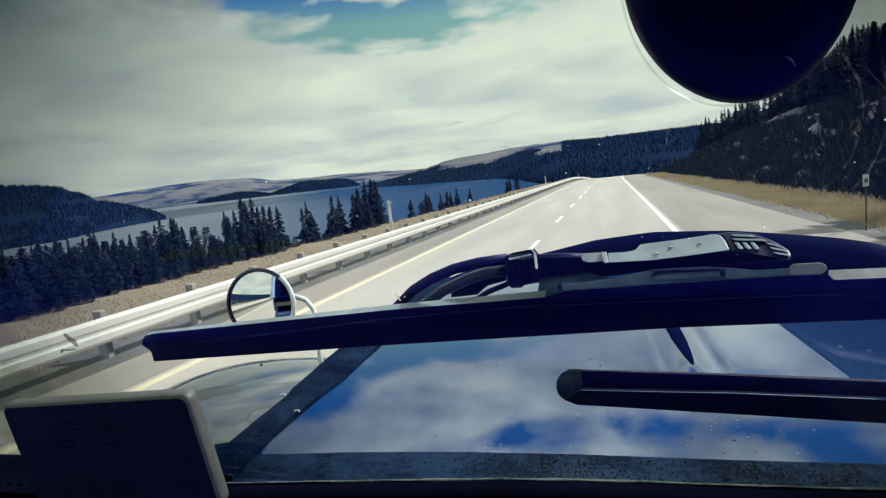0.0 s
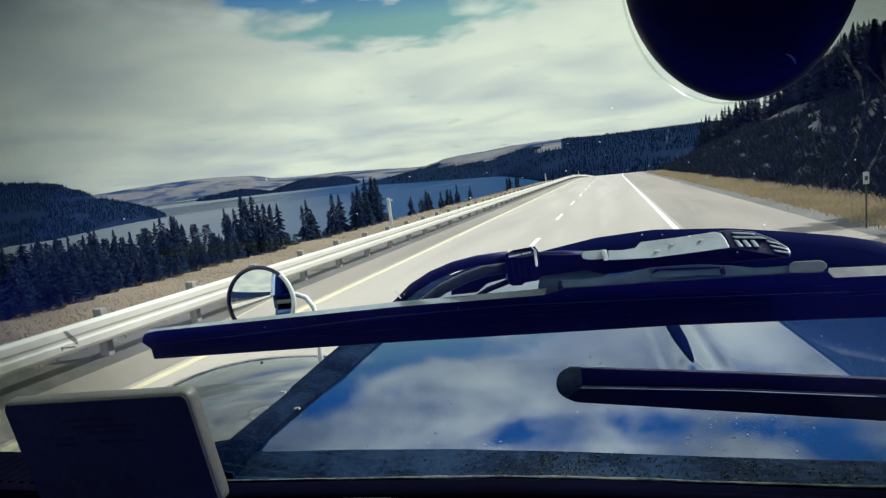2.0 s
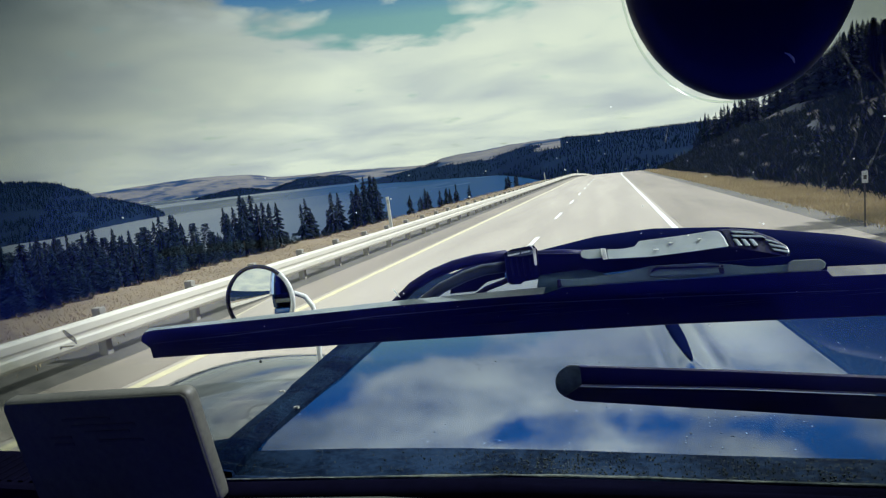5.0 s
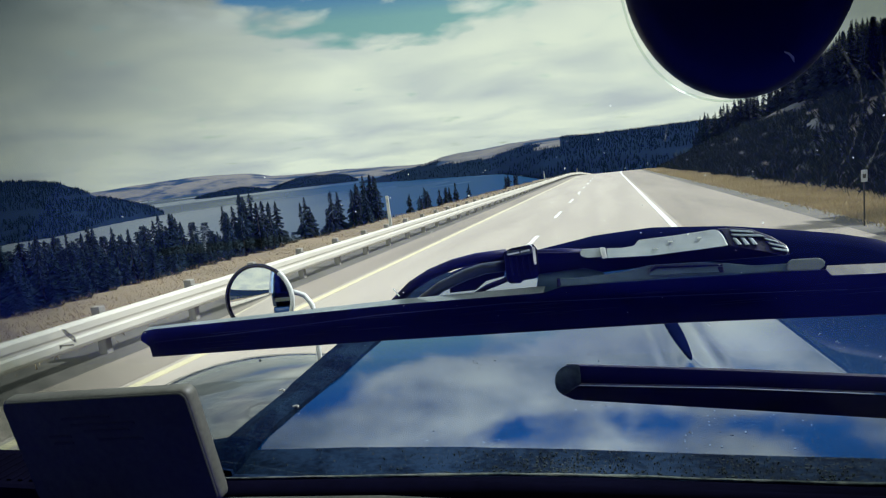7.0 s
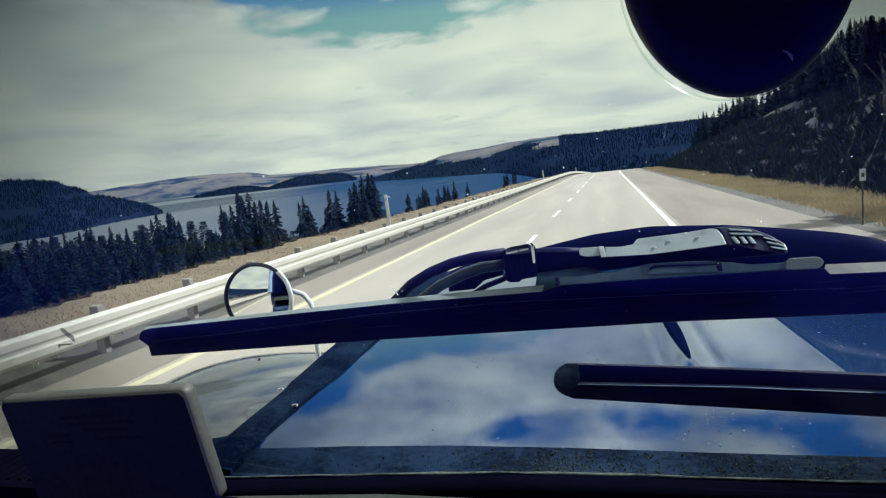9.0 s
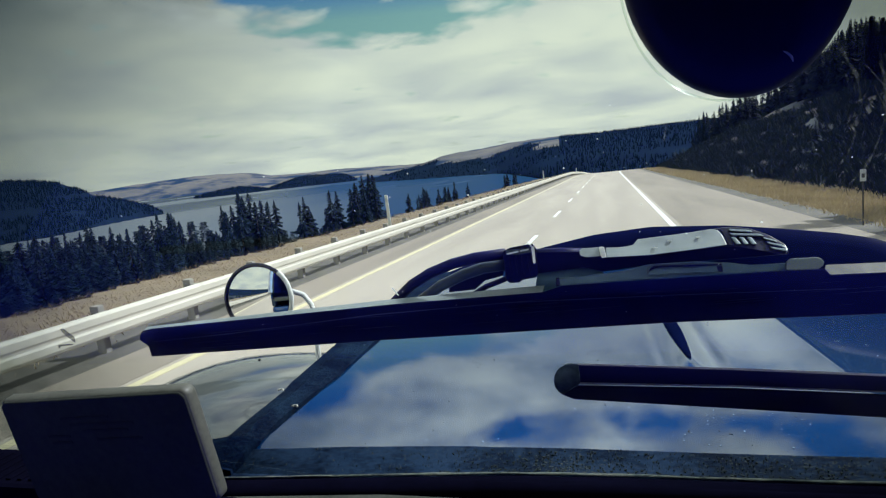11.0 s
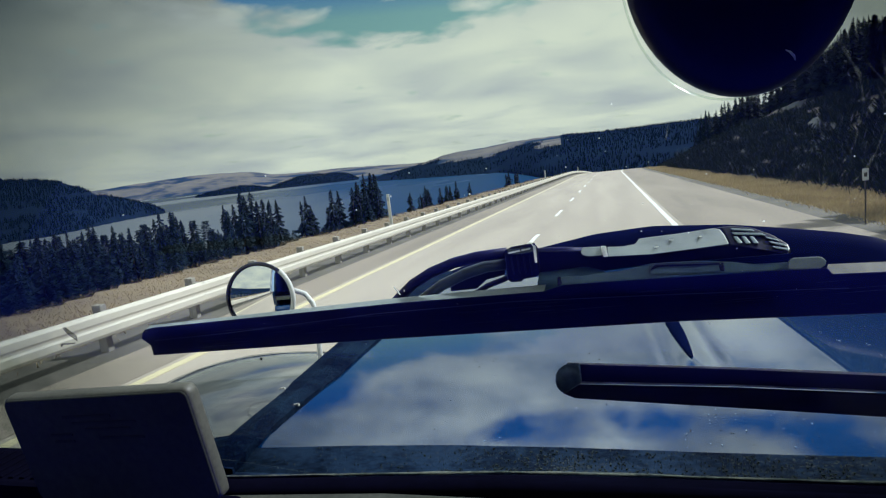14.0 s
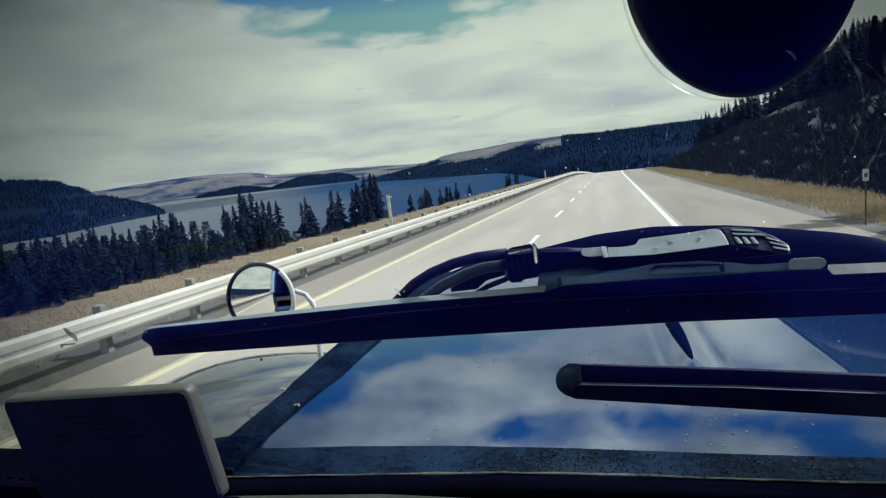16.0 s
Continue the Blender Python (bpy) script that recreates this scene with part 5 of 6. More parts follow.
def dev_at(u, v, w=0.0):
    """u and v from 0 to 1 over the device's front, w metres behind it."""
    return DEV_O + DEV_U * u + DEV_V * v + DEV_W * w


def round_case(rows_of):
    """A rounded case: one ring of points for each (depth, inset), closed at both ends."""
    bm = bmesh.new()
    rings = []
    for w, inset in rows_of:
        r = 0.034
        ring = []
        for cx, cy, a0 in ((1 - inset - r, 1 - 2 * inset - 2 * r, 0), (inset + r, 1 - 2 * inset - 2 * r, 90), (inset + r, 2 * inset + 2 * r, 180), (1 - inset - r, 2 * inset + 2 * r, 270)):
            for q in range(7):
                a = radians(a0 + q * 15)
                ring.append(bm.verts.new(dev_at(cx + r * math.cos(a), cy + 2 * r * math.sin(a), w)))
        rings.append(ring)
    n = len(rings[0])
    for a, c in zip(rings, rings[1:]):
        for i in range(n):
            bm.faces.new((a[i], a[(i + 1) % n], c[(i + 1) % n], c[i]))
    bm.faces.new(rings[0])
    bm.faces.new(rings[-1][::-1])
    return bm


part("case", round_case(((0.0012, 0.016), (0.0016, 0.009), (0.0028, 0.004), (0.0048, 0.001), (0.0070, 0.0), (0.0150, 0.0), (0.0170, 0.006))), CASE, dev, "dark grey rounded case", smooth=True)
# blue only so that its mirror image disappears in the veil
part("back", round_case(((0.0172, 0.009), (0.0182, 0.012), (0.0190, 0.016))), VEIL_BLUE, dev, "unseen back, blue to blend into the windscreen's veil")
part("front", round_case(((0.0, 0.013), (0.0006, 0.010), (0.0020, 0.008))), CASE_SHADED, dev, "front cover, its shade put into a darker colour")
for u0, u1, v0 in ((0.32, 0.58, 0.80), (0.36, 0.70, 0.74), (0.42, 0.66, 0.68), (0.48, 0.72, 0.60), (0.22, 0.34, 0.64), (0.23, 0.34, 0.58)):
    bm = bmesh.new()
    slab(bm, [(u0, v0), (u1, v0), (u1, v0 + 0.022), (u0, v0 + 0.022)], -0.0008, -0.0002, dev_at)
    part("print_bar", bm, PRINT, dev)
bm = bmesh.new()
box(bm, -0.600, -0.385, 0.452, 0.500, CZ - 0.3510, CZ - 0.3165, 0.006)
part("foot", bm, SEAL_BLACK, dev, "wide black stand")

# ---- round holder stuck to the glass ----
hold = thing("suction_holder", "round black holder with a clear suction rim stuck to the windscreen", "holder")
HC = Vector((0.0855, 0.45, CZ + 0.112))
face = (Vector(EYE) - HC).normalized()
hx = Vector((1, 0.06, 0)).normalized()
hx = (hx - face * hx.dot(face)).normalized()
hy = face.cross(hx)


def hold_at(r, a, d, sx=1.0, sy=1.0):
    r *= 1.05
    return HC + hx * (r * sx * math.cos(a)) + hy * (r * sy * math.sin(a)) + face * d


bm = bmesh.new()
rings = []
for r, d in ((0.0, 0.016), (0.03, 0.0155), (0.05, 0.013), (0.062, 0.008), (0.0665, 0.002), (0.0675, -0.004), (0.066, -0.010)):
    rings.append([bm.verts.new(hold_at(r, a, d, 1.04 if math.cos(a) > 0 else 1.0, 1.345 + 0.14 * math.cos(a) if math.sin(a) < 0 else 1.0)) for a in (2 * math.pi * i / 56 for i in range(56))] if r else [bm.verts.new(hold_at(0, 0, d))])
for i in range(56):
    bm.faces.new((rings[0][0], rings[1][i], rings[1][(i + 1) % 56]))
for a, c in zip(rings[1:], rings[2:]):
    for i in range(56):
        bm.faces.new((a[i], c[i], c[(i + 1) % 56], a[(i + 1) % 56]))
bm.faces.new(rings[-1])
part("body", bm, PLASTIC, hold, "black domed body", smooth=True)
bm = bmesh.new()
for rr, th in ((0.0703, 0.0008),):
    tube(bm, [hold_at(rr, 2 * math.pi * i / 64, -0.013, 1.0, 1.335 if math.sin(2 * math.pi * i / 64) < 0 else 1.0) for i in range(65)], th, 6, caps=False)
part("suction_rim", bm, CLEAR_PLASTIC, hold, "clear suction rim", smooth=True)
bm = bmesh.new()
tube(bm, [hold_at(0.0, 0, -0.008), hold_at(0.0, 0, -0.008) + Vector((0, 0.09, 0.03))], [0.03, 0.02], 16)
part("stem", bm, PLASTIC, hold, "black stem to the glass")
# highlight on the black dome, laid on as a thin pale line
bm = bmesh.new()
tube(bm, [hold_at(r, radians(a), 0.0135, 1.0, 1.32) for r, a in ((0.0547, -58.1), (0.0568, -56.6), (0.0598, -55.8), (0.0620, -56.2))], [0.0003, 0.0007, 0.0008, 0.0003], 6)
part("bright_edge", bm, SPECK_GLINT, hold, "small highlight painted on the dome")


# ---- trees ----
def spruce_meshes(seed, h, boughs=230, slim=1.0):
    """Trunk and crown of a spruce h metres high: whorls of drooping ragged boughs."""
    rg = random.Random(seed)
    bt = bmesh.new()
    tube(bt, [(0, 0, -0.6), (0.03, 0, h * 0.3), (0, 0.03, h * 0.7), (0, 0, h * 0.97)], [0.16, 0.12, 0.07, 0.015], 7)
    trunk = finish("trunk", bt, BARK, True)
    verts, faces = [], []
    low = h * rg.uniform(0.05, 0.12)
    wide = h * rg.uniform(0.19, 0.25)
    lop = rg.uniform(0, 6.28)
    for b in range(boughs):
        k = (b + rg.random()) / boughs
        k = 1 - (1 - k) ** 1.25
        z = low + (h * 0.985 - low) * k
        a = b * 2.39996 + rg.uniform(-0.5, 0.5)
        ln = (wide * (1 - k) ** 0.8 + 0.12) * rg.uniform(0.5, 1.12) * (1 + 0.2 * math.cos(a - lop)) * (0.8 + 0.2 * math.sin(k * 31 + seed))
        if rg.random() < 0.05:
            ln *= 1.35
        dx, dy = math.cos(a), math.sin(a)
        w = (ln * rg.uniform(0.16, 0.26) + 0.04) * slim
        droop = ln * rg.uniform(0.05, 0.55)
        base = len(verts)
        for f, side, up in ((0, 0, 0.12), (0.45, 0.8, -0.20 * ln), (0.45, -0.8, -0.20 * ln), (0.55, 0, 0.03), (0.85, 0.7, -0.22 * ln), (0.80, -0.7, -0.22 * ln), (1.0, 0, 0.04 * ln)):
            verts.append((dx * ln * f - dy * w * side, dy * ln * f + dx * w * side, z - droop * f * f + up))
        faces += [tuple(base + i for i in q) for q in ((0, 1, 3), (0, 3, 2), (1, 4, 6, 3), (3, 6, 5, 2))]
    crown = bpy.data.meshes.new("crown")
    crown.from_pydata(verts, [], faces)
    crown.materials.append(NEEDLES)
    return trunk, crown


def full_spruce(seed, h, boughs=400):
    """Crown of a spruce seen closer: each bough a thin spine with side twigs."""
    rg = random.Random(seed)
    verts, faces = [], []
    wide = h * rg.uniform(0.19, 0.24)
    for b in range(boughs):
        k = 1 - (1 - (b + rg.random()) / boughs) ** 1.25
        z = h * (0.06 + 0.925 * k)
        a = b * 2.39996 + rg.uniform(-0.5, 0.5)
        ln = (wide * (1 - k) ** 0.8 + 0.15) * rg.uniform(0.5, 1.15)
        dx, dy, droop = math.cos(a), math.sin(a), ln * rg.uniform(0.1, 0.5)
        v0 = len(verts)
        verts += [(-dy * 0.05, dx * 0.05, z), (dy * 0.05, -dx * 0.05, z), (dx * ln, dy * ln, z - droop)]
        faces.append((v0, v0 + 1, v0 + 2))
        for q in range(8):
            f = 0.18 + 0.1 * q + rg.uniform(-0.03, 0.03)
            side = 1 if q % 2 else -1
            tw = (0.16 + 0.30 * ln * (1.05 - f)) * rg.uniform(0.7, 1.2)
            px, py, pz = dx * ln * f, dy * ln * f, z - droop * f * f
            ex, ey = dx * 0.6 - dy * side * 0.8, dy * 0.6 + dx * side * 0.8
            w = 0.06 + 0.10 * tw
            v0 = len(verts)
            verts += [(px - dx * w, py - dy * w, pz), (px + dx * w, py + dy * w, pz + 0.02), (px + ex * tw, py + ey * tw, pz - tw * rg.uniform(0.1, 0.6))]
            faces.append((v0, v0 + 1, v0 + 2))
    crown = bpy.data.meshes.new("crown")
    crown.from_pydata(verts, [], faces)
    return h, None, crown


SLOPE_SPRUCES = [full_spruce(90 + i, 12.0, 180) for i in range(5)]
FULL_SPRUCES = [full_spruce(60 + i, 12.0) for i in range(3)]
MID_SPRUCES = [(12.0, *spruce_meshes(80 + i, 12.0, 140, 1.25)) for i in range(4)]
SPRUCES = [(h, *spruce_meshes(40 + i, h)) for i, h in enumerate((12.0, 12.0, 12.0, 12.0, 12.0))]


def spruce(x, y, h, which, label, group):
    base, trunk, crown = SPRUCES[which % 5]
    g = thing("spruce_tree", label, "tree", group)
    f = h / base
    g.matrix_basis = Matrix.LocRotScale((x, y, land(x, y)[0] - 0.1), Euler((0, 0, rtree.uniform(0, 6.28))), (f * rtree.uniform(0.85, 1.2), f * rtree.uniform(0.85, 1.2), f))
    shared("trunk", trunk, g, Matrix())
    shared("crown", crown, g, Matrix())


rtree = random.Random(11)
LAKE_LABEL = "tall dark spruce on the slope above the lake"
# clumps towards the lake: bearing from the verge, distance, spread, count, height of the tops above or below the eye
def clumps(table):
    for az, r, da, dr, count, lo, hi in table:
        for _ in range(count):
            a, d = radians(az + rtree.uniform(-da, da)), r + rtree.uniform(-dr, dr)
            x, y = -d * math.sin(a), d * math.cos(a)
            top = EYE[2] + rtree.uniform(lo, hi)
            h = max(3.0, top - land(x, y)[0])
            spruce(x, y, h, rtree.randrange(5), LAKE_LABEL, "spruces above the lake")


clumps(((53, 46, 5, 12, 34, -3.2, -1.8), (46, 48, 4, 12, 34, -3.2, -1.8), (41.5, 50, 2.8, 11, 18, -3.2, -2.0), (39.9, 56, 0.7, 3, 5, -2.0, -1.4), (36.8, 52, 2.2, 10, 16, -4.6, -3.2), (34, 48, 3, 6, 14, -5.0, -3.6), (28, 58, 4, 6, 12, -5.6, -4.4), (23, 62, 2, 5, 8, -4.6, -3.2)))
clumps(((33.8, 60, 1.5, 6, 9, -3.0, -1.6), (33.2, 60, 0.6, 3, 4, -1.2, -0.7), (31.4, 62, 0.7, 3, 4, -2.2, -1.6), (28.2, 64, 0.5, 3, 2, -2.4, -1.8), (27.0, 66, 1.0, 4, 3, -3.8, -3.0), (25.6, 66, 0.5, 3, 2, -1.9, -1.5), (22.6, 68, 1.3, 5, 9, -2.2, -1.0), (22.2, 70, 0.7, 3, 5, -0.9, -0.4), (14.8, 150, 2.3, 14, 12, -7.0, -5.2), (17.6, 120, 1.2, 10, 5, -6.6, -5.2), (8.8, 210, 0.8, 12, 6, -7.4, -6.6)))
# the wooded bank on the other side: its treeline climbs as it comes nearer
# the first two rows lie out of view, raised to darken the bonnet's reflection
TREELINE = ((-60, 26.0), (-34, 16.0), (-24, 8.0), (-20.5, 6.9), (-18.8, 7.4), (-17.6, 6.3), (-16, 5.2), (-13, 3.6), (-10.5, 2.6), (-8.5, 2.0), (-6, 1.45), (0, 0.9))


def under_line(x, y, h, lo=0.82):
    """A tree's height, kept under the treeline of the bank."""
    top = EYE[2] + math.hypot(x, y) * math.tan(radians(between(-math.degrees(math.atan2(x, y)), TREELINE) * rtree.uniform(lo, 1.0)))
    return min(h, top - land(x, y)[0])


placed = 0
while placed < 105:
    y = rtree.uniform(16, 170)
    s = rtree.uniform(22, 66)
    x = road_x(y) + s
    h = under_line(x, y, rtree.uniform(6.0, 11.0))
    if h < 3.0 or s < clearing(y) + 10:
        continue
    spruce(x, y, h, rtree.randrange(5), "dark spruce on the steep wooded bank", "spruces on the bank")
    placed += 1


placed = 0
while placed < 48:
    y = rtree.uniform(150, 330)
    x = road_x(y) + rtree.uniform(16, 62)
    az = -math.degrees(math.atan2(x, y))
    h = under_line(x, y, rtree.uniform(7.0, 12.0), 0.88)
    if h < 2.5 or not -11.5 < az < -5.6:
        continue
    spruce(x, y, h, rtree.randrange(5), "dark spruce on the steep wooded bank", "spruces on the bank")
    placed += 1


def woods(name, label, spots, seed, mat=NEEDLES):
    """Many plain conifers in one mesh, for woods far off."""
    rg = random.Random(seed)
    verts, faces = [], []
    for x, y, h in spots:
        z = land(x, y)[0] - 0.3
        w = h * rg.uniform(0.16, 0.24)
        for lo, hi, k in ((0.05, 0.50, 1.0), (0.28, 0.75, 0.72), (0.55, 1.0, 0.44)):
            n = 6
            b0 = len(verts)
            a0 = rg.random() * 6.28
            for i in range(n):
                a = a0 + 6.283 * i / n
                q = w * k * rg.uniform(0.6, 1.2)
                verts.append((x + q * math.cos(a), y + q * math.sin(a), z + h * (lo + rg.uniform(-0.05, 0.04))))
            verts.append((x + rg.uniform(-0.1, 0.1), y, z + h * hi))
            for i in range(n):
                faces.append((b0 + i, b0 + (i + 1) % n, b0 + n))
    me = bpy.data.meshes.new(name)
    me.from_pydata(verts, [], faces)
    me.materials.append(mat)
    return tagged(new(name, me), label, "woods", "", "stuff")


spots = []
while len(spots) < 3800:
    y = 20 + 880 * rtree.random() ** 1.3
    s = rtree.uniform(13, 118)
    if (y < 230 and s < 66) or (y < 130 and s < 100) or s < 10:
        continue
    spots.append((road_x(y) + s, y, rtree.uniform(6, 11.5)))
woods("bank_woods", "dense dark spruce woods covering the steep bank", spots, 3)
spots = []
while len(spots) < 2600:
    y = rtree.uniform(-60, 620)
    q = rtree.uniform(35, 270)
    x = road_x(y) - 12 - q
    z = land(x, y)[0]
    if z < LAKE + 1.5:
        continue
    az = math.degrees(math.atan2(-x, y))
    h = rtree.uniform(6, 11)
    r = math.hypot(x, y)
    if z + h > EYE[2] + r * math.tan(radians(-3.6 if az > 30 else (-3.0 if az > 18 else -2.8))):
        continue
    spots.append((x, y, h))
far = []
for count, a0, a1, r0, r1 in ((7500, 39.9, 58, 840, 1500), (8000, -9, 25, 640, 2350), (3600, 22.5, 38.4, 2460, 2860)):
    n = 0
    while n < count:
        a, r = radians(rtree.uniform(a0, a1)), rtree.uniform(r0, r1)
        x, y = -r * math.sin(a), r * math.cos(a)
        n += 1
        z, kind = land(x, y)
        if kind != 3 or z < LAKE + 0.5:
            continue
        if r < 2400 and glade(x, y):
            continue
        far.append((x, y, rtree.uniform(4, 8)))
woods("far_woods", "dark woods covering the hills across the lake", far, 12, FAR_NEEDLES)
woods("shore_woods", "dark mixed woods running down to the lake", spots, 4)


def slope_woods(name, label, spots, seed, kinds=None):
    """Full spruces joined into one mesh, for the thick woods on the slope."""
    rg = random.Random(seed)
    crowns = []
    for h, trunk, crown in kinds or SPRUCES:
        co = np.empty(len(crown.vertices) * 3)
        crown.vertices.foreach_get("co", co)
        crowns.append((h, co.reshape(-1, 3), [tuple(p.vertices) for p in crown.polygons]))
    verts, faces, n = [], [], 0
    for x, y, h in spots:
        base, co, polys = crowns[rg.randrange(len(crowns))]
        f, a = h / base, rg.uniform(0, 6.28)
        c, s = math.cos(a) * f * rg.uniform(0.95, 1.3), math.sin(a) * f * rg.uniform(0.95, 1.3)
        verts.append(np.column_stack((x + co[:, 0] * c - co[:, 1] * s, y + co[:, 0] * s + co[:, 1] * c, land(x, y)[0] + co[:, 2] * f)))
        faces += [tuple(i + n for i in p) for p in polys]
        n += len(co)
    me = bpy.data.meshes.new(name)
    me.from_pydata(np.vstack(verts).tolist(), [], faces)
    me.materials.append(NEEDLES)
    return tagged(new(name, me), label, "woods", "", "stuff")


spots = []
for az0, az1, r0, r1, count, lo, hi in ((34.5, 60, 30, 62, 230, -4.8, -2.4), (24, 36, 44, 66, 60, -6.0, -4.3), (12, 24, 62, 150, 60, -7.2, -5.2)):
    for _ in range(count):
        a, r = radians(rtree.uniform(az0, az1)), rtree.uniform(r0, r1)
        x, y = -r * math.sin(a), r * math.cos(a)
        if x > -15:
            continue
        top = EYE[2] + rtree.uniform(lo, hi) * (r / 55 if r > 55 else 1)
        h = top - land(x, y)[0]
        if h > 2.0:
            spots.append((x, y, h))
slope_woods("slope_woods", "thick dark spruce woods just below the verge", spots, 6, SLOPE_SPRUCES)
spots = []
for _ in range(1500):
    y = 16 + 230 * rtree.random()
    s = rtree.uniform(20, 98)
    x = road_x(y) + s
    h = under_line(x, y, rtree.uniform(6, 12), 0.9)
    if h > 2.5 and not (y < 150 and s < clearing(y) + 10):
        spots.append((x, y, h))
near = [p for p in spots if p[1] < 75 and p[0] < 46]
slope_woods("upper_bank_woods", "thick dark spruce woods on the upper bank", [p for p in spots if p not in near], 7, MID_SPRUCES)
slope_woods("bank_spruces", "dense dark spruces on the near part of the bank", near, 8, FULL_SPRUCES)
spots = []
for _ in range(420):
    y = 13 + 140 * rtree.random() ** 1.3
    s = rtree.uniform(8.8, clearing(y) + 9)
    spots.append((road_x(y) + s, y, rtree.uniform(0.5, 1.5)))
slope_woods("bank_thicket", "low dark young trees scattered over the open bank", spots, 9, MID_SPRUCES)


spots = []
for _ in range(90):
    y, s = rtree.uniform(-130, 4), rtree.uniform(19, 50)
    spots.append((-s, y, EYE[2] + rtree.uniform(-3.0, -0.5) - land(-s, y)[0]))
slope_woods("rear_slope_woods", "thick dark spruce woods on the slope behind the truck", spots, 10, MID_SPRUCES)
# trees out of view, added as something dark for the bonnet to mirror
spots = []
for _ in range(70):
    y = rtree.uniform(-12, 23)
    spots.append((rtree.uniform(max(13.5, 0.62 * y), 30), y, rtree.uniform(11, 15)))
slope_woods("roadside_woods", "unseen tall spruces beside the truck, added to darken the bonnet's reflection", spots, 11, MID_SPRUCES)


def bare_tree(x, y, h, seed, tilt=0.0):
    """A leafless birch: pale trunk, forked limbs, thin twigs."""
    rg = random.Random(seed)
    g = thing("birch_tree", "leafless pale birch on the wooded bank", "tree", "birches on the bank", at=pose(x, y, land(x, y)[0] - 0.2, 0, tilt, rg.uniform(0, 360)))
    bt = bmesh.new()
    pts = [(0.12 * math.sin(k * 0.9 + seed) * k / 6, 0.10 * math.cos(k * 0.7 + seed) * k / 6, h * k / 8) for k in range(9)]
    tube(bt, pts, [0.06 * (1 - k / 9.5) for k in range(9)], 7)
    part("trunk", bt, BIRCH, g, "pale slender trunk", smooth=True)
    bb = bmesh.new()
    for k in range(16):
        f = rg.uniform(0.35, 0.95)
        p = Vector(pts[int(f * 8)])
        a = rg.uniform(0, 6.28)
        d = Vector((math.cos(a), math.sin(a), rg.uniform(0.9, 1.8))).normalized()
        ln = h * (1.05 - f) * rg.uniform(0.35, 0.6)
        q = p + d * ln * 0.5 + Vector((0, 0, 0.05 * ln))
        e = p + d * ln + Vector((0, 0, 0.15 * ln))
        tube(bb, [p, q, e], [0.03, 0.018, 0.006], 5)
        for _ in range(4):
            d2 = (d + Vector((rg.uniform(-0.8, 0.8), rg.uniform(-0.8, 0.8), rg.uniform(-0.2, 0.5)))).normalized()
            b0 = p + (e - p) * rg.uniform(0.4, 0.95)
            tube(bb, [b0, b0 + d2 * ln * 0.3], [0.010, 0.003], 4)
    part("limbs", bb, BIRCH, g, "bare limbs and twigs")


for i, (s, y, h, tilt) in enumerate(((15, 40, 5, 3), (11.5, 205, 9, -3), (13, 208, 9, 5))):
    bare_tree(road_x(y) + s, y, h, 70 + i, tilt)
for i, (az, r, h) in enumerate(((38.9, 55, 9.5), (36.2, 53, 8.5), (43.6, 50, 8.0), (29.6, 60, 7.0))):
    bare_tree(-r * math.sin(radians(az)), r * math.cos(radians(az)), h, 90 + i)


# ---- brush, grass and rocks ----
def tufts(name, label, spots, mat, seed, blades, high, lean, cat="grass", thin=1.0):
    """Clumps of thin blades or twigs in one mesh."""
    rg = random.Random(seed)
    verts, faces = [], []
    for x, y in spots:
        z = land(x, y)[0] - 0.03
        size = rg.uniform(0.6, 1.3)
        for _ in range(blades):
            a = rg.uniform(0, 6.28)
            h = high * size * rg.uniform(0.5, 1.1)
            ox, oy = x + rg.gauss(0, 0.22 * lean), y + rg.gauss(0, 0.22 * lean)
            w = thin * (0.008 + 0.012 * rg.random() + 0.006 * high)
            tx, ty = ox + math.cos(a) * h * 0.5 * lean, oy + math.sin(a) * h * 0.5 * lean
            b = len(verts)
            verts += [(ox - math.sin(a) * w, oy + math.cos(a) * w, z), (ox + math.sin(a) * w, oy - math.cos(a) * w, z), ((ox + tx) / 2, (oy + ty) / 2, z + h * 0.75), (tx, ty, z + h)]
            faces += [(b, b + 1, b + 2), (b + 1, b + 3, b + 2)]
    me = bpy.data.meshes.new(name)
    me.from_pydata(verts, [], faces)
    me.materials.append(mat)
    return tagged(new(name, me), label, cat, "", "stuff")


rg = random.Random(21)
tufts("verge_grass", "dry straw-coloured grass along the shallow ditch", [(road_x(y) + 5.6 + 2.9 * rg.random() ** 0.9, y) for y in (10 + 110 * rg.random() ** 1.7 for _ in range(8000))], DRY_BLADE, 1, 8, 0.20, 1.0, thin=0.6)
tufts("verge_grass", "thin brown grass behind the guardrail", [(-7.75 - 4.8 * rg.random(), y) for y in (2 + 90 * rg.random() ** 1.6 for _ in range(9000))], BROWN_BLADE, 2, 8, 0.065, 1.4, thin=0.3)
tufts("verge_grass", "straw-coloured grass close behind the guardrail", [(-7.75 - 1.2 * rg.random(), y) for y in (2 + 95 * rg.random() ** 1.5 for _ in range(2200))], DRY_BLADE, 9, 7, 0.13, 1.1)
tufts("brush", "dark leafless brush at the foot of the bank", [(road_x(y) + 8.5 + 6.0 * rg.random(), y) for y in (12 + 150 * rg.random() ** 1.4 for _ in range(1300))], BUSH, 3, 40, 0.55, 1.2, "brush", 0.5)
tufts("brush", "scattered dark brush across the cleared bank", [(road_x(y) + 15 + 8 * rg.random(), y) for y in (34 + 120 * rg.random() for _ in range(420))], BUSH, 5, 40, 0.8, 1.2, "brush", 0.45)
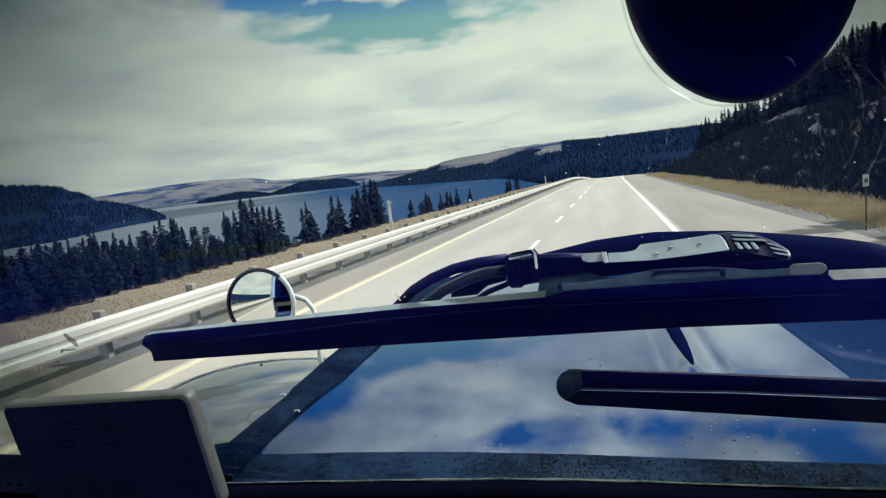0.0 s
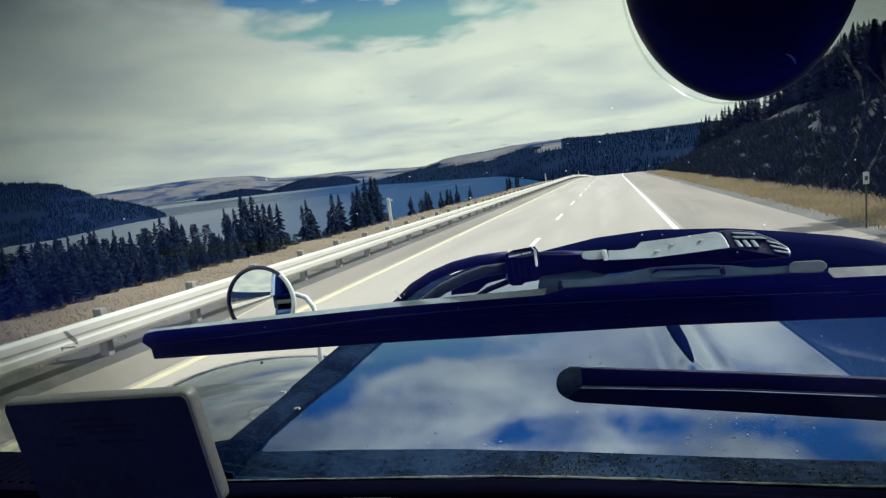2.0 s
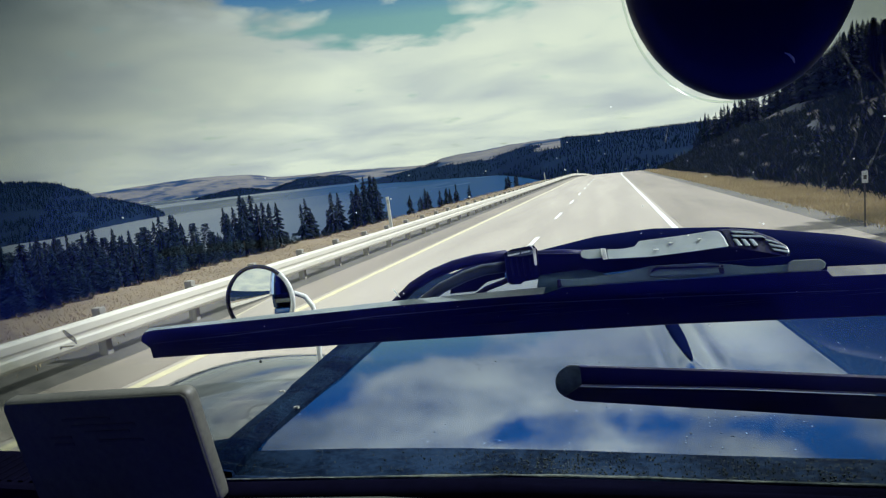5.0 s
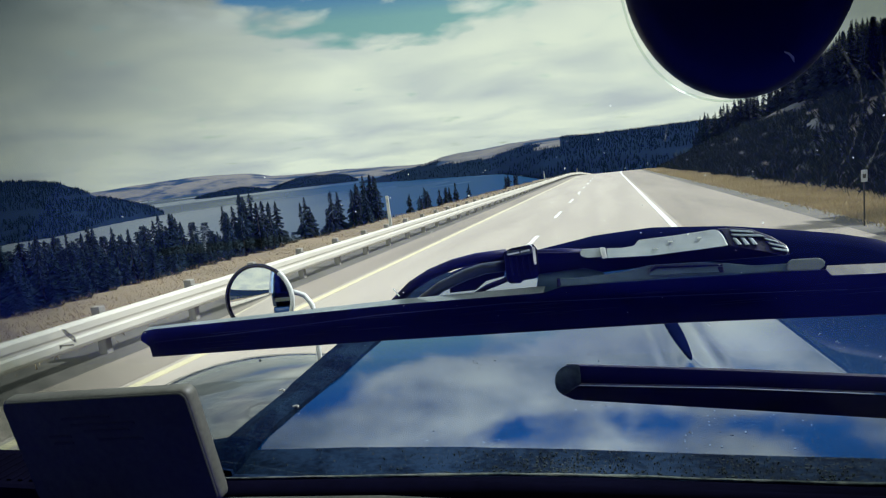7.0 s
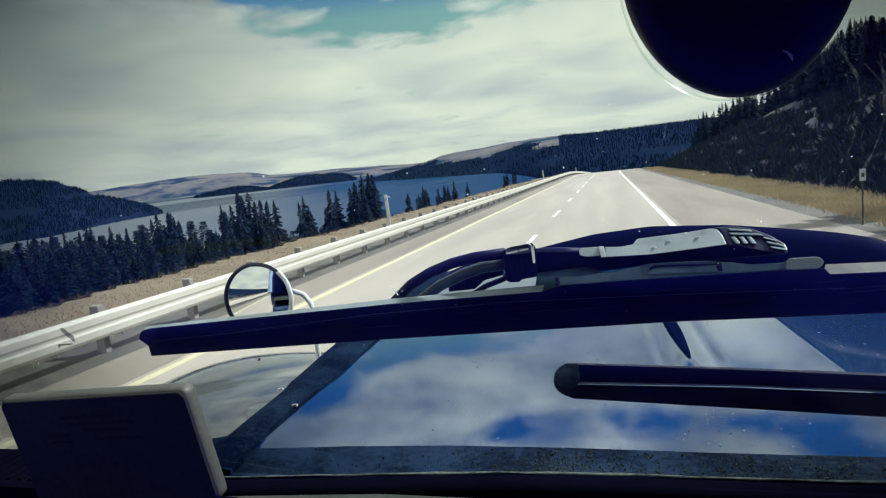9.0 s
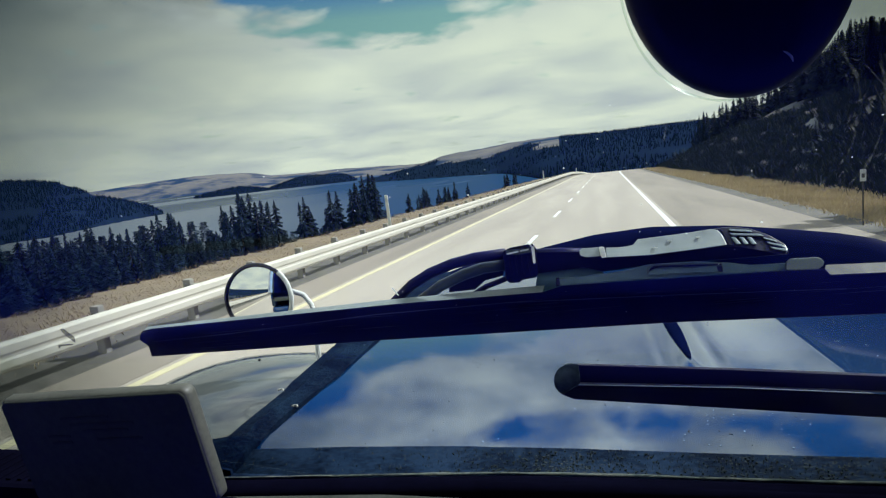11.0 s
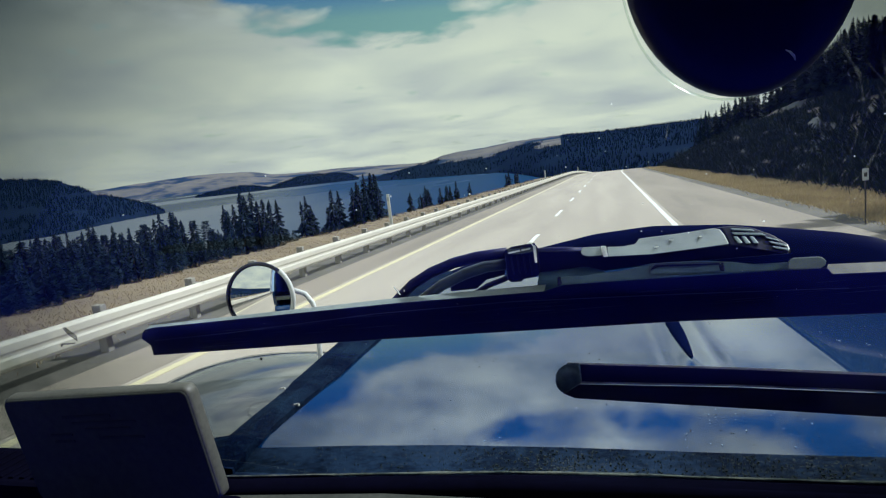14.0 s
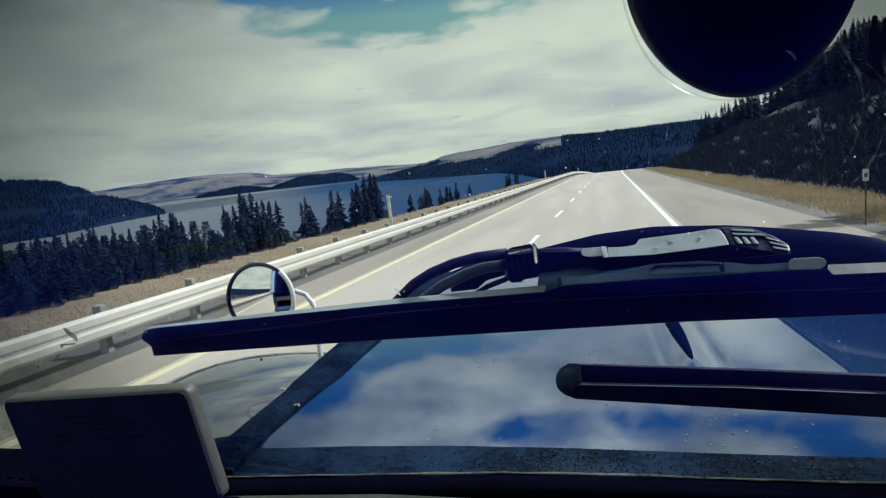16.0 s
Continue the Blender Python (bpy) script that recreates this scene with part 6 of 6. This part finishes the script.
tufts("brush", "dark brush along the top of the lake slope", [(-12.6 - 7.0 * rg.random(), y) for y in (4 + 120 * rg.random() ** 1.3 for _ in range(700))], BUSH, 4, 20, 0.55, 1.0, "brush")


def boulder(x, y, sx, sy, sz, seed, group, label, mat=None):
    bm = bmesh.new()
    bmesh.ops.create_icosphere(bm, subdivisions=3, radius=1.0)
    for v in bm.verts:
        n = v.co.normalized()
        k = 1 + 0.30 * noise.noise(n * 1.6 + Vector((seed * 3.1, 0, 0))) + 0.12 * noise.noise(n * 4.5 + Vector((0, seed * 1.7, 0)))
        q = n * k
        q.z = math.copysign(abs(q.z) ** 0.75, q.z)
        v.co = Vector((q.x * sx, q.y * sy, q.z * sz))
    ob = solid("boulder", bm, mat or ROCK, label, "rock", group=group)
    ob.matrix_basis = pose(x, y, land(x, y)[0] + sz * 0.15, 0, 0, seed * 47)


for i in range(14):
    boulder(-10.5 - rg.random() * 3.5, -185 + i * 6.0 + rg.random() * 3, rg.uniform(1.2, 2.4), rg.uniform(1.8, 3.8), rg.uniform(0.7, 1.5), i + 1, "sandy outcrops", "weathered sandy rock outcrop on the lake-side verge")
for i, (s, y, k) in enumerate(((9.9, 24, 0.28), (10.2, 33, 0.35))):
    boulder(s, y, k, k * 1.3, k * 0.7, i + 31, "bank stones", "dark grey stone at the foot of the wooded bank", STONE)


# ---- lakeside houses and the road sign past the crest ----
def house(x, y, w, d, h, yaw, label):
    g = thing("house", label, "house", "lakeside houses", at=pose(x, y, land(x, y)[0] - 0.3, 0, 0, yaw))
    bm = bmesh.new()
    box(bm, -w / 2, w / 2, -d / 2, d / 2, -1, h)
    part("wall", bm, WALL_PALE, g, "pale siding")
    bm = bmesh.new()
    e = 0.4
    prof = [(-d / 2 - e, h - 0.1), (0, h + d * 0.32), (d / 2 + e, h - 0.1), (d / 2 + e, h + 0.1), (0, h + d * 0.32 + 0.22), (-d / 2 - e, h + 0.1)]
    a = [bm.verts.new((-w / 2 - e, p, q)) for p, q in prof]
    c = [bm.verts.new((w / 2 + e, p, q)) for p, q in prof]
    bm.faces.new(a)
    bm.faces.new(c[::-1])
    for i in range(6):
        bm.faces.new((a[i], c[i], c[(i + 1) % 6], a[(i + 1) % 6]))
    part("roof", bm, ROOF_GREY, g, "grey pitched roof")
    for i in range(3):
        bm = bmesh.new()
        xx = -w / 2 + w * (i + 0.5) / 3
        box(bm, xx - 0.6, xx + 0.6, -d / 2 - 0.04, -d / 2 - 0.005, 1.0, 2.2)
        part("window", bm, PANE_DARK, g)


for x, y, w, d, h, yaw in ((-46, 205, 9, 7, 3.2, 20), (-58, 238, 11, 8, 3.4, -15), (-70, 196, 8, 7, 3.0, 40), (-52, 262, 10, 7, 5.2, 5)):
    house(x, y, w, d, h, yaw, "small pale house with a grey roof among the trees")

sy_ = 214.0
sign = thing("road_sign", "large green highway sign with an orange panel on two posts", "road sign", at=pose(road_x(sy_) + 10.5, sy_, road_z(sy_) - 0.2, 0, 0, -6))
for x in (-1.9, 1.9):
    bm = bmesh.new()
    box(bm, x - 0.08, x + 0.08, -0.08, 0.08, -1.0, 5.0, 0.01)
    part("post", bm, POST_WOOD, sign)
bm = bmesh.new()
box(bm, -2.6, 2.6, -0.14, -0.09, 2.6, 5.0, 0.015)
panel = part("panel", bm, SIGN_GREEN, sign, "green panel")
for z in (4.35, 3.75, 3.05):
    bm = bmesh.new()
    box(bm, -2.0 if z > 3.2 else 0.3, 1.9, -0.15, -0.142, z, z + 0.28)
    part("bar", bm, PLATE_GREY, panel)
bm = bmesh.new()
box(bm, -1.3, -0.1, -0.156, -0.142, 2.95, 3.45)
part("orange_panel", bm, SIGN_ORANGE, panel, "orange panel")
